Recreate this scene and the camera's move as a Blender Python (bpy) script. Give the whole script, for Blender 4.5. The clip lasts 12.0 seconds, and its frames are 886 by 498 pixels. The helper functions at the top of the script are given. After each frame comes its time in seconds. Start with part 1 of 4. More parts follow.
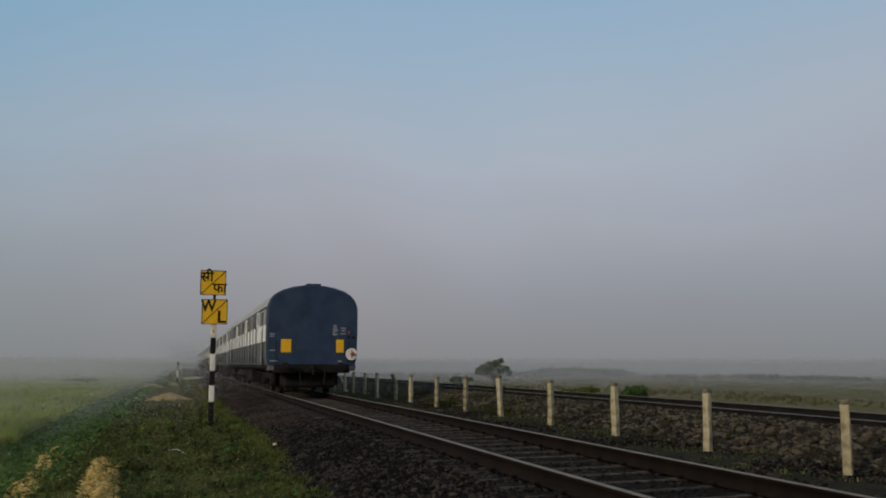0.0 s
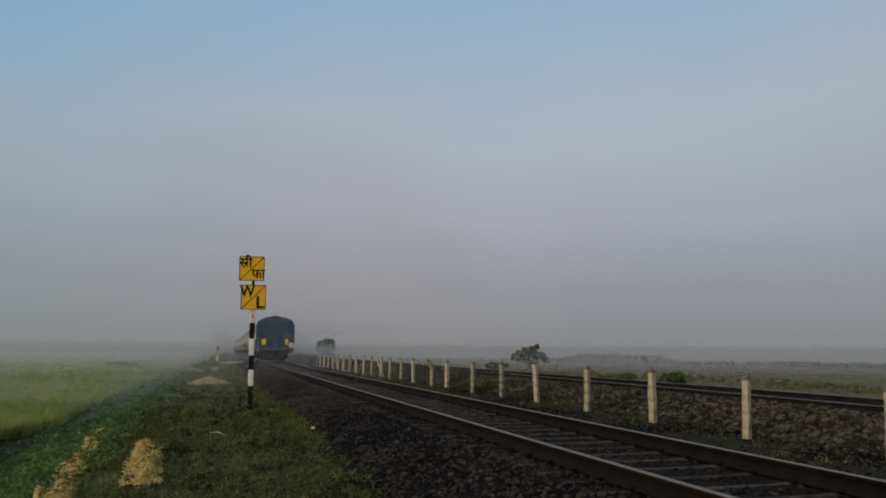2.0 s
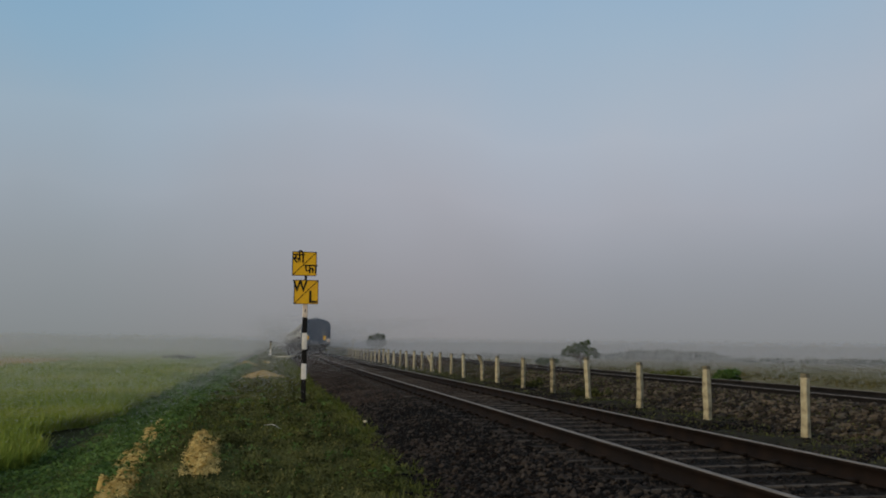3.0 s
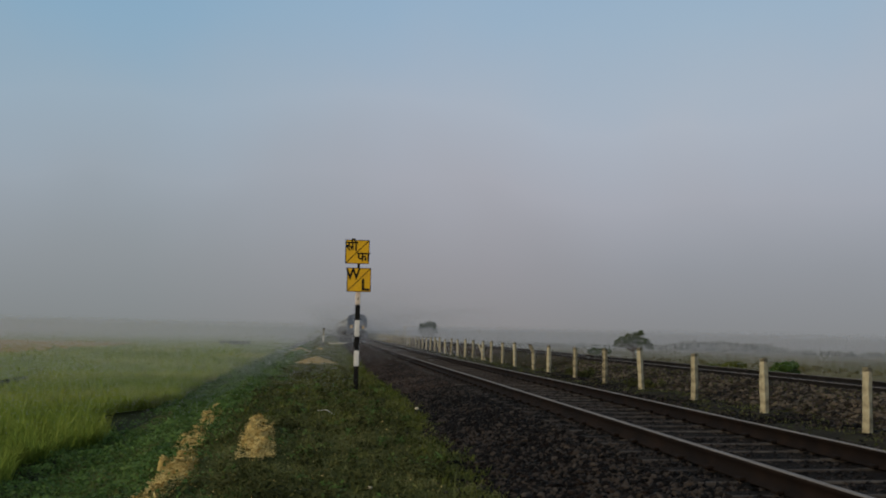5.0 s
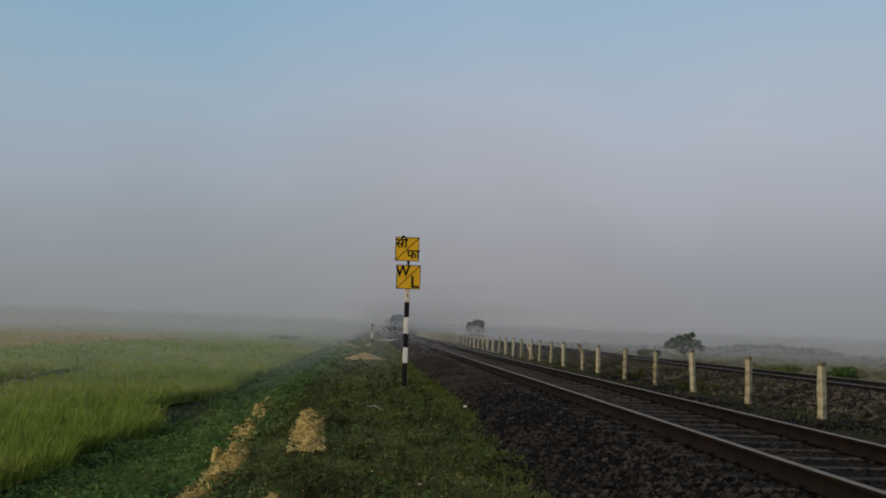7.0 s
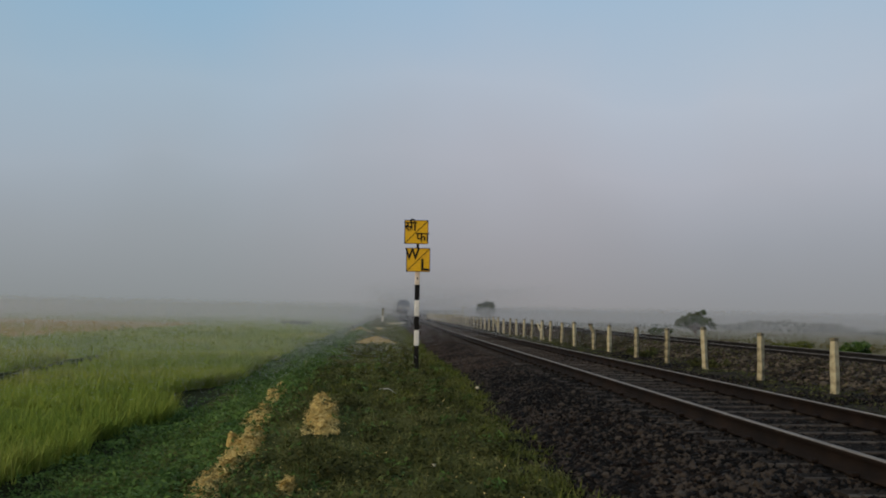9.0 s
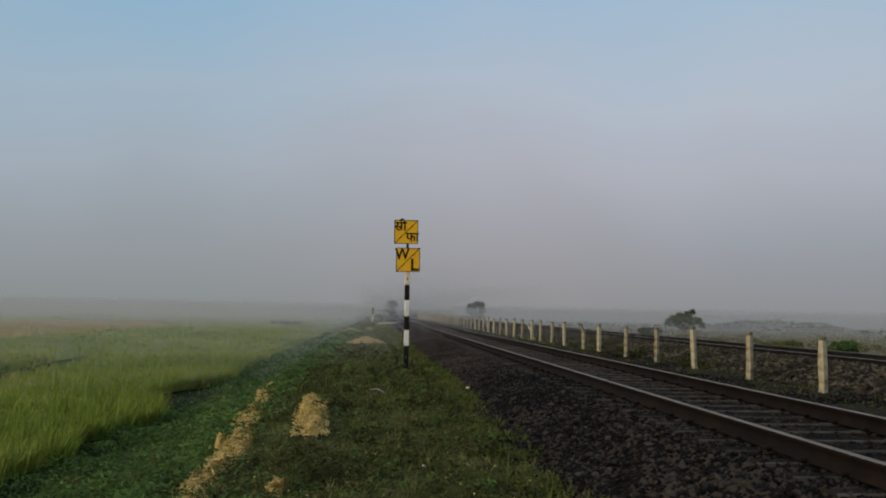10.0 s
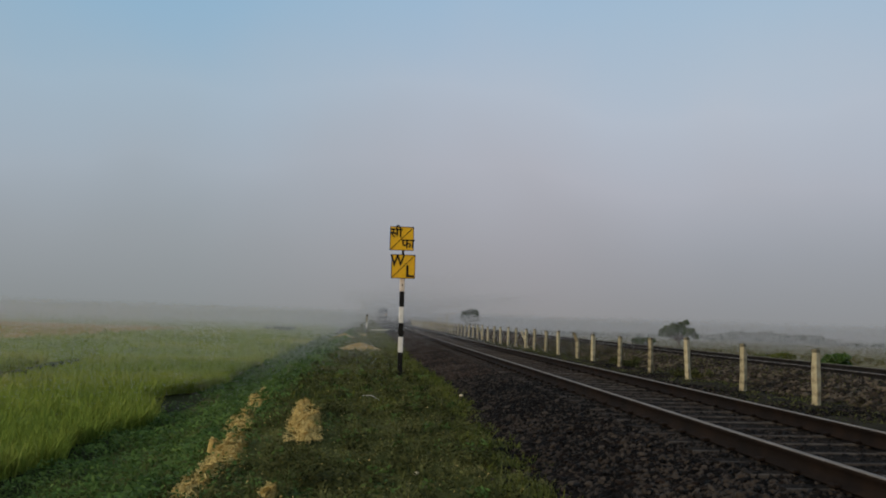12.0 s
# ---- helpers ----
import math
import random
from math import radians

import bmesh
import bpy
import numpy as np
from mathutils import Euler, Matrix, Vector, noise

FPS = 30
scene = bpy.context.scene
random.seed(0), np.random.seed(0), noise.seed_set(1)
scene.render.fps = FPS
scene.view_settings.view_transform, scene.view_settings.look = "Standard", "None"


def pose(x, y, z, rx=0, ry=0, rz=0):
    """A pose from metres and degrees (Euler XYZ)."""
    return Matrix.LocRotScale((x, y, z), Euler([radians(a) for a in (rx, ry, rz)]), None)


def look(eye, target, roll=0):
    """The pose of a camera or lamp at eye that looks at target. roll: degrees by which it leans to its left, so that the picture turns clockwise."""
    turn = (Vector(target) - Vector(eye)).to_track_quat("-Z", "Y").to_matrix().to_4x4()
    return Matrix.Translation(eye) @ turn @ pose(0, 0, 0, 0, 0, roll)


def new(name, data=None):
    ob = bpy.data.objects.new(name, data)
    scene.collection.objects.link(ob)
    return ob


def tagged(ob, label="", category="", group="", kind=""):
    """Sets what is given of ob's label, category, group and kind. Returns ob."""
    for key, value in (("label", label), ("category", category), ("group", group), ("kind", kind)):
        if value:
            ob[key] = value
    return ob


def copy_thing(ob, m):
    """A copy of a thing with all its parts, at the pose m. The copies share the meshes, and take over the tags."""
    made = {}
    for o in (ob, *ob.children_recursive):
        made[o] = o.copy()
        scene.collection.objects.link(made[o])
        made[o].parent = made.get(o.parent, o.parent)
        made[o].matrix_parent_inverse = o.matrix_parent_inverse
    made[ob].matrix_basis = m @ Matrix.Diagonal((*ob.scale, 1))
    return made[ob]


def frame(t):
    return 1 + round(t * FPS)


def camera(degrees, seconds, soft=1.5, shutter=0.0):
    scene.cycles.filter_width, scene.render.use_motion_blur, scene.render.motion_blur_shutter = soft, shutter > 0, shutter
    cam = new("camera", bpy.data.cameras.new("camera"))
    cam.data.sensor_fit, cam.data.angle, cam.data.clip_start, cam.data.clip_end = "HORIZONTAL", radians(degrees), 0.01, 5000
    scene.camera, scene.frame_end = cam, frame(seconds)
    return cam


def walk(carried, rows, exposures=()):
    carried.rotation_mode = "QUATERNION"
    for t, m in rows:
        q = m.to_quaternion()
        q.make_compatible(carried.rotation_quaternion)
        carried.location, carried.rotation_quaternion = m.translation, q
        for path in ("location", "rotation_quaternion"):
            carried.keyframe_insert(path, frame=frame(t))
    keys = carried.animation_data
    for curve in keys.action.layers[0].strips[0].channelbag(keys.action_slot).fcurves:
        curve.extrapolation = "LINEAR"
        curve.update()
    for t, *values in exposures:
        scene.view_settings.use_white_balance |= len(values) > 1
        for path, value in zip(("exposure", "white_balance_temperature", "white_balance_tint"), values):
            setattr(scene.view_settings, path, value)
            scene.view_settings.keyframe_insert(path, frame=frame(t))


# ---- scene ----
EYE = 1.5
cam = camera(57.0, 12.0, soft=1.9)
# seconds, x, y, z from the standing eye, yaw, pitch, roll: a phone held in the hand, turning slowly to the left
ROWS = [
    (0.0, 0.055, -0.021, 0.006, -18.368, 7.951, 0.132),
    (0.5, 0.054, -0.018, 0.004, -17.291, 7.256, -0.174),
    (1.0, 0.048, -0.017, 0.006, -16.605, 7.207, 0.009),
    (1.5, 0.053, -0.026, 0.003, -16.194, 6.964, 0.199),
    (2.0, 0.041, -0.033, 0.004, -15.853, 6.955, 0.404),
    (2.5, 0.034, -0.030, 0.011, -14.144, 6.629, 0.409),
    (3.0, 0.017, -0.037, -0.001, -12.356, 6.584, 0.689),
    (5.0, 0.004, -0.048, -0.004, -8.737, 5.729, 1.352),
    (5.5, -0.018, -0.036, 0.002, -7.203, 5.551, 1.706),
    (6.0, -0.016, -0.037, -0.004, -6.332, 5.507, 2.027),
    (6.5, -0.027, -0.029, -0.009, -5.610, 5.430, 1.995),
    (7.0, -0.025, -0.026, -0.007, -5.329, 5.486, 2.289),
    (9.0, -0.031, -0.018, -0.014, -4.728, 4.246, 1.232),
    (9.5, -0.026, -0.008, -0.011, -5.412, 4.117, 1.317),
    (10.0, -0.025, 0.000, -0.011, -5.426, 4.250, 1.122),
    (10.5, -0.029, -0.004, -0.017, -5.646, 4.563, 1.316),
    (11.0, -0.028, 0.002, -0.015, -6.080, 4.820, 1.637),
    (11.5, -0.022, 0.013, -0.018, -6.044, 4.493, 1.770),
    (12.0, -0.037, 0.002, -0.015, -5.768, 4.773, 1.910),
]
walk(cam, [(t, pose(x, y, EYE + z, 90 + pitch, 0, yaw) @ pose(0, 0, 0, 0, 0, roll)) for t, x, y, z, yaw, pitch, roll in ROWS],
     exposures=[(0.0, -0.04), (3.0, 0.0), (5.0, -0.01), (7.0, 0.03), (9.0, 0.15), (12.0, 0.15)])

# ---------------------------------------------------------------- light
SUN_AZ, SUN_EL = 238.0, 19.0      # compass degrees from +y turning to +x; low morning sun behind the camera, to its left
world = bpy.data.worlds.new("morning_fog_sky")
scene.world = world
world.use_nodes = True
wn, wl = world.node_tree.nodes, world.node_tree.links
wn.clear()
w_out = wn.new("ShaderNodeOutputWorld")
w_bg = wn.new("ShaderNodeBackground")
sky = wn.new("ShaderNodeTexSky")
sky.sky_type, sky.sun_disc = "NISHITA", False
sky.sun_elevation, sky.sun_rotation = radians(SUN_EL), radians(SUN_AZ)
sky.dust_density, sky.air_density = 2.0, 1.0
w_gain = wn.new("ShaderNodeVectorMath")
w_gain.operation = "SCALE"
w_gain.inputs["Scale"].default_value = 0.15
w_tc = wn.new("ShaderNodeTexCoord")
w_sep = wn.new("ShaderNodeSeparateXYZ")
w_noise = wn.new("ShaderNodeTexNoise")
w_noise.inputs["Scale"].default_value, w_noise.inputs["Detail"].default_value = 2.2, 3.0
w_lift = wn.new("ShaderNodeMath")
w_lift.operation = "MULTIPLY_ADD"
w_lift.inputs[1].default_value, w_lift.inputs[2].default_value = 0.22, -0.11
w_add = wn.new("ShaderNodeMath")
w_add.operation = "ADD"
w_ramp = wn.new("ShaderNodeValToRGB")
RAMP = [(0.0, (0.238, 0.243, 0.249)), (0.07, (0.288, 0.300, 0.326)), (0.16, (0.354, 0.381, 0.438)), (0.26, (0.362, 0.428, 0.52)),
        (0.36, (0.295, 0.42, 0.56)), (0.47, (0.235, 0.395, 0.58)), (0.66, (0.46, 0.47, 0.47))]
while len(w_ramp.color_ramp.elements) < len(RAMP):
    w_ramp.color_ramp.elements.new(0.5)
for el, (at, colour) in zip(w_ramp.color_ramp.elements, RAMP):
    el.position, el.color = at, (*colour, 1)
w_fac = wn.new("ShaderNodeMapRange")
w_fac.inputs["From Min"].default_value, w_fac.inputs["From Max"].default_value = 0.5, 0.85
w_fac.inputs["To Max"].default_value = 0.5
w_mix = wn.new("ShaderNodeMix")
w_mix.data_type = "RGBA"
wl.new(w_tc.outputs["Generated"], w_sep.inputs[0])
wl.new(w_tc.outputs["Generated"], w_noise.inputs["Vector"])
wl.new(w_noise.outputs[0], w_lift.inputs[0])
wl.new(w_sep.outputs["Z"], w_add.inputs[0])
w_calm = wn.new("ShaderNodeMapRange")      # the fog is even at the horizon
w_calm.inputs["From Min"].default_value, w_calm.inputs["From Max"].default_value = 0.02, 0.17
w_drift = wn.new("ShaderNodeMath")
w_drift.operation = "MULTIPLY"
wl.new(w_sep.outputs["Z"], w_calm.inputs[0])
wl.new(w_lift.outputs[0], w_drift.inputs[0])
wl.new(w_calm.outputs[0], w_drift.inputs[1])
wl.new(w_drift.outputs[0], w_add.inputs[1])
wl.new(w_add.outputs[0], w_ramp.inputs[0])
wl.new(w_sep.outputs["Z"], w_fac.inputs[0])
wl.new(w_fac.outputs[0], w_mix.inputs["Factor"])
wl.new(w_ramp.outputs[0], w_mix.inputs["A"])
wl.new(sky.outputs[0], w_gain.inputs[0])
wl.new(w_gain.outputs[0], w_mix.inputs["B"])
# thinner, cooler fog over the paddies, a warmer and brighter bank to the right of the line
w_side = wn.new("ShaderNodeMapRange")
w_side.inputs["From Min"].default_value, w_side.inputs["From Max"].default_value = -0.5, 0.7
TINT_LOW = [(0.0, (0.75, 0.79, 0.79)), (0.25, (0.755, 0.795, 0.79)), (0.50, (0.835, 0.805, 0.80)), (0.60, (0.835, 0.80, 0.80)), (0.77, (0.785, 0.79, 0.80)), (1.0, (0.775, 0.79, 0.80))]
TINT_HIGH = [(0.0, (0.65, 0.745, 0.755)), (0.25, (0.70, 0.77, 0.77)), (0.50, (0.835, 0.82, 0.805)), (0.77, (0.92, 0.855, 0.805)), (1.0, (0.86, 0.83, 0.805))]
w_pair = []
for stops in (TINT_LOW, TINT_HIGH):
    w_ends = wn.new("ShaderNodeValToRGB")
    while len(w_ends.color_ramp.elements) < len(stops):
        w_ends.color_ramp.elements.new(0.5)
    for el, (at, colour) in zip(w_ends.color_ramp.elements, stops):
        el.position, el.color = at, (*colour, 1)
    wl.new(w_side.outputs[0], w_ends.inputs[0])
    w_pair.append(w_ends)
w_high = wn.new("ShaderNodeMapRange")
w_high.inputs["From Min"].default_value, w_high.inputs["From Max"].default_value = 0.08, 0.28
w_tint = wn.new("ShaderNodeMix")
w_tint.data_type = "RGBA"
wl.new(w_sep.outputs["Z"], w_high.inputs[0])
wl.new(w_high.outputs[0], w_tint.inputs["Factor"])
wl.new(w_pair[0].outputs[0], w_tint.inputs["A"])
wl.new(w_pair[1].outputs[0], w_tint.inputs["B"])
w_tinted = wn.new("ShaderNodeVectorMath")
w_tinted.operation = "MULTIPLY"
w_even = wn.new("ShaderNodeVectorMath")
w_even.operation = "SCALE"
w_even.inputs["Scale"].default_value = 1.25
wl.new(w_sep.outputs["X"], w_side.inputs[0])
wl.new(w_mix.outputs["Result"], w_tinted.inputs[0])
wl.new(w_tint.outputs["Result"], w_tinted.inputs[1])
wl.new(w_tinted.outputs[0], w_even.inputs[0])
wl.new(w_even.outputs[0], w_bg.inputs["Color"])
wl.new(w_bg.outputs[0], w_out.inputs[0])

sun = new("sun", bpy.data.lights.new("sun", "SUN"))
sun.data.energy, sun.data.angle, sun.data.color = 1.85, radians(11), (1.0, 0.80, 0.55)
sun_from = Vector((math.sin(radians(SUN_AZ)) * math.cos(radians(SUN_EL)), math.cos(radians(SUN_AZ)) * math.cos(radians(SUN_EL)), math.sin(radians(SUN_EL))))
sun.matrix_world = look(sun_from * 60, (0, 0, 0))


# ---------------------------------------------------------------- materials
def material(name, colours, scale=6.0, rough=0.8, metal=0.0, bump=0.3, fine=60.0, island=0.0, spread=0.0, translucent=0.0, coords="Object", spec=0.2, mid=0.0, sway=0.35):
    """Two noises blend the colours (coarse patches, fine grain); island and spread vary value by loose piece and by object."""
    m = bpy.data.materials.new(name)
    m.use_nodes = True
    n, l = m.node_tree.nodes, m.node_tree.links
    b = n["Principled BSDF"]
    b.inputs["Roughness"].default_value, b.inputs["Metallic"].default_value = rough, metal
    b.inputs["Specular IOR Level"].default_value = spec
    tc = n.new("ShaderNodeTexCoord")
    big, small = n.new("ShaderNodeTexNoise"), n.new("ShaderNodeTexNoise")
    big.inputs["Scale"].default_value, big.inputs["Detail"].default_value = scale, 5
    small.inputs["Scale"].default_value, small.inputs["Detail"].default_value = fine, 3
    for t in (big, small):
        l.new(tc.outputs[coords], t.inputs["Vector"])
    ramp = n.new("ShaderNodeValToRGB")
    while len(ramp.color_ramp.elements) < len(colours):
        ramp.color_ramp.elements.new(0.5)
    for i, (e, c) in enumerate(zip(ramp.color_ramp.elements, colours)):
        e.position, e.color = 0.3 + 0.4 * i / max(1, len(colours) - 1), (*c, 1)
    last = big.outputs[0]
    if island:
        g = n.new("ShaderNodeNewGeometry")
        k = n.new("ShaderNodeMath")
        k.operation = "MULTIPLY_ADD"
        k.inputs[1].default_value = island
        off = n.new("ShaderNodeMath")
        off.operation = "SUBTRACT"
        off.inputs[1].default_value = island / 2
        l.new(g.outputs["Random Per Island"], k.inputs[0])
        l.new(last, k.inputs[2])
        l.new(k.outputs[0], off.inputs[0])
        last = off.outputs[0]
    if spread:
        o = n.new("ShaderNodeObjectInfo")
        k = n.new("ShaderNodeMath")
        k.operation = "MULTIPLY_ADD"
        k.inputs[1].default_value = spread
        off = n.new("ShaderNodeMath")
        off.operation = "SUBTRACT"
        off.inputs[1].default_value = spread / 2
        l.new(o.outputs["Random"], k.inputs[0])
        l.new(last, k.inputs[2])
        l.new(k.outputs[0], off.inputs[0])
        last = off.outputs[0]
    l.new(last, ramp.inputs[0])
    mr = n.new("ShaderNodeMapRange")
    mr.inputs["To Min"].default_value, mr.inputs["To Max"].default_value = 0.75, 1.25
    l.new(small.outputs[0], mr.inputs[0])
    mul = n.new("ShaderNodeVectorMath")
    mul.operation = "SCALE"
    l.new(ramp.outputs[0], mul.inputs[0])
    l.new(mr.outputs[0], mul.inputs["Scale"])
    if mid:
        clump = n.new("ShaderNodeTexNoise")
        clump.inputs["Scale"].default_value, clump.inputs["Detail"].default_value = mid, 2
        l.new(tc.outputs[coords], clump.inputs["Vector"])
        cr = n.new("ShaderNodeMapRange")
        cr.inputs["From Min"].default_value, cr.inputs["From Max"].default_value = 0.3, 0.7
        cr.inputs["To Min"].default_value, cr.inputs["To Max"].default_value = 1 - sway, 1 + sway
        l.new(clump.outputs[0], cr.inputs[0])
        more = n.new("ShaderNodeVectorMath")
        more.operation = "SCALE"
        l.new(mul.outputs[0], more.inputs[0])
        l.new(cr.outputs[0], more.inputs["Scale"])
        mul = more
    l.new(mul.outputs[0], b.inputs["Base Color"])
    if bump:
        bp = n.new("ShaderNodeBump")
        bp.inputs["Strength"].default_value, bp.inputs["Distance"].default_value = bump, 0.02
        l.new(small.outputs[0], bp.inputs["Height"])
        l.new(bp.outputs[0], b.inputs["Normal"])
    if translucent:
        tr = n.new("ShaderNodeBsdfTranslucent")
        l.new(mul.outputs[0], tr.inputs[0])
        mx = n.new("ShaderNodeMixShader")
        mx.inputs[0].default_value = translucent
        l.new(b.outputs[0], mx.inputs[1])
        l.new(tr.outputs[0], mx.inputs[2])
        l.new(mx.outputs[0], n["Material Output"].inputs[0])
    return m


M_FIELD = material("paddy_soil", [(0.014, 0.018, 0.006), (0.022, 0.028, 0.009), (0.035, 0.036, 0.014)], 0.15, 0.9, fine=3, bump=0.5, spec=0.06)
M_BANK = material("grassy_earth", [(0.034, 0.040, 0.012), (0.060, 0.068, 0.018), (0.09, 0.088, 0.028)], 1.2, 0.95, fine=25, bump=0.8, spec=0.06)
M_EARTH = material("stony_earth", [(0.014, 0.012, 0.0085), (0.021, 0.0185, 0.012), (0.031, 0.029, 0.0145)], 1.5, 0.95, fine=30, bump=0.8, spec=0.06)
M_SCRUB = material("scrub_ground", [(0.065, 0.064, 0.026), (0.10, 0.092, 0.04), (0.15, 0.125, 0.06)], 0.2, 0.95, fine=2.5, bump=0.6, spec=0.06)
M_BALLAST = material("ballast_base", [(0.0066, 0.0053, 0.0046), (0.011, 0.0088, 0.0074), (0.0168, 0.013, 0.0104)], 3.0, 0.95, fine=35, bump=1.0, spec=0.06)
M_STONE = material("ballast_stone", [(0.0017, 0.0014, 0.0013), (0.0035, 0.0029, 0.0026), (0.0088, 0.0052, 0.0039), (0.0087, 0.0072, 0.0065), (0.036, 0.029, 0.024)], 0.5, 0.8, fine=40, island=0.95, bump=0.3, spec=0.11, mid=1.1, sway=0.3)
# dust, and the haze over the farther ballast, both put into a paler colour
M_HAZED_DUSTY = material("hazed_dusty_ballast_stone", [(0.0135, 0.0107, 0.0095), (0.0225, 0.0175, 0.015), (0.037, 0.025, 0.020), (0.062, 0.050, 0.041)], 0.5, 0.85, fine=40, island=0.45, bump=0.25, spec=0.12, mid=0.9, sway=0.25)
M_RUBBLE = material("rubble_stone", [(0.012, 0.0098, 0.0078), (0.025, 0.020, 0.015), (0.042, 0.033, 0.0245), (0.095, 0.077, 0.058)], 0.5, 0.9, fine=25, island=0.6, bump=0.5, spec=0.15, mid=0.8, sway=0.25)
M_RUST = material("rusty_steel", [(0.0055, 0.0036, 0.0029), (0.0092, 0.0056, 0.0039), (0.0155, 0.0088, 0.0054)], 3.0, 0.85, 0.0, fine=80, bump=0.3, spec=0.13)
M_POLISH = material("polished_steel", [(0.13, 0.115, 0.102), (0.205, 0.182, 0.163)], 4.0, 0.65, 0.1, fine=60, bump=0.05)
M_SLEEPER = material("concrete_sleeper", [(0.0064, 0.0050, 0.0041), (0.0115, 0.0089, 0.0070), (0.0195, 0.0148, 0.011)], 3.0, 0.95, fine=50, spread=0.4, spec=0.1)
# light caught on the sleepers' near upper edges, put in as a paler colour
M_ARRIS = material("lit_sleeper_edge", [(0.022, 0.018, 0.0155), (0.048, 0.041, 0.036), (0.082, 0.073, 0.065)], 5.0, 0.9, fine=50, spread=0.3, bump=0.5)
M_CONCRETE = material("weathered_concrete", [(0.20, 0.18, 0.12), (0.42, 0.375, 0.25), (0.55, 0.50, 0.36)], 2.2, 0.9, fine=45, spread=0.35, bump=0.5)
M_POST = material("stained_post_concrete", [(0.13, 0.112, 0.072), (0.27, 0.235, 0.150), (0.38, 0.335, 0.215), (0.46, 0.41, 0.28)], 6.0, 0.9, fine=50, spread=0.25, bump=0.6)
M_SLAB = material("pale_dry_concrete", [(0.40, 0.37, 0.27), (0.54, 0.50, 0.37)], 1.5, 0.9, fine=20, bump=0.4)
M_STRAW = material("straw", [(0.46, 0.335, 0.11), (0.58, 0.435, 0.165), (0.68, 0.53, 0.22)], 3.0, 0.85, fine=40, island=0.35, bump=0.3, spec=0.06)
M_STRAWBED = material("straw_mass", [(0.41, 0.302, 0.10), (0.52, 0.393, 0.148), (0.61, 0.475, 0.195)], 5.0, 0.95, fine=60, bump=0.8, spec=0.06)
M_OLDSTRAW = material("damp_brown_straw", [(0.30, 0.225, 0.10), (0.44, 0.34, 0.165), (0.56, 0.45, 0.235)], 7.0, 0.95, fine=30, island=0.4, bump=1.0, spec=0.06)
M_BLADE = material("bank_grass", [(0.051, 0.059, 0.020), (0.089, 0.101, 0.033), (0.124, 0.137, 0.046), (0.172, 0.168, 0.070)], 0.7, 0.7, fine=9, island=0.3, bump=0, translucent=0.25, spec=0.06, mid=2.4, sway=0.4)
M_BANKLEAF = material("dull_herb_leaf", [(0.036, 0.042, 0.015), (0.060, 0.068, 0.022), (0.090, 0.090, 0.033)], 0.6, 0.8, fine=9, island=0.4, bump=0, translucent=0.2, spec=0.06, mid=2.0, sway=0.4)
M_WEED = material("weed_leaf", [(0.048, 0.098, 0.026), (0.080, 0.145, 0.036), (0.125, 0.190, 0.052)], 0.6, 0.6, fine=9, island=0.3, bump=0, translucent=0.3, spec=0.06, mid=2.2, sway=0.45)
M_RICE = material("rice_blade", [(0.130, 0.190, 0.032), (0.215, 0.275, 0.048), (0.33, 0.325, 0.088)], 0.10, 0.7, fine=4, island=0.22, bump=0, translucent=0.22, spec=0.06, mid=1.7, sway=0.25)
M_CANOPY = material("rice_canopy", [(0.105, 0.145, 0.024), (0.165, 0.205, 0.035), (0.26, 0.24, 0.066)], 0.10, 0.95, fine=14, bump=1.0, spec=0.06, mid=1.7, sway=0.25)
M_VERGE = material("verge_grass", [(0.052, 0.070, 0.015), (0.096, 0.118, 0.023), (0.145, 0.150, 0.038)], 0.7, 0.7, fine=9, island=0.4, bump=0, translucent=0.25, spec=0.06, mid=2.0, sway=0.3)
M_RIPE = material("ripe_rice", [(0.22, 0.18, 0.055), (0.31, 0.215, 0.085), (0.36, 0.24, 0.11)], 0.12, 0.95, fine=10, bump=1.0, spec=0.06)
M_LEAF = material("tree_leaf", [(0.03, 0.05, 0.015), (0.05, 0.08, 0.02), (0.08, 0.10, 0.03)], 0.8, 0.7, fine=8, island=0.5, bump=0, translucent=0.2, spec=0.06)
M_BARK = material("bark", [(0.06, 0.045, 0.03), (0.11, 0.085, 0.06)], 3, 0.95, fine=30, bump=0.8)
M_YELLOW = material("yellow_enamel", [(0.66, 0.36, 0.010), (0.74, 0.42, 0.014), (0.70, 0.38, 0.02)], 3, 0.5, fine=30, bump=0.08)
M_BLACK = material("black_paint", [(0.006, 0.006, 0.006), (0.013, 0.012, 0.011)], 5, 0.75, fine=40, bump=0.15, spec=0.15)
M_WHITE = material("white_paint", [(0.55, 0.53, 0.49), (0.74, 0.72, 0.68)], 5, 0.6, fine=40, bump=0.15)
M_PINK = material("faded_primer", [(0.55, 0.42, 0.32), (0.68, 0.60, 0.52)], 7, 0.7, fine=40, bump=0.15)
M_BLUE = material("dark_blue_coach_paint", [(0.0130, 0.027, 0.057), (0.0180, 0.037, 0.075), (0.027, 0.047, 0.083)], 1.6, 0.6, fine=3, bump=0.25, spec=0.3)
M_SIDE = material("dusty_blue_coach_side", [(0.06, 0.066, 0.075), (0.095, 0.102, 0.11), (0.13, 0.135, 0.138)], 0.8, 0.6, fine=7, bump=0.06)
M_BAND = material("pale_window_band", [(0.58, 0.60, 0.62), (0.74, 0.76, 0.78), (0.66, 0.66, 0.65)], 0.9, 0.55, fine=8, bump=0.05)
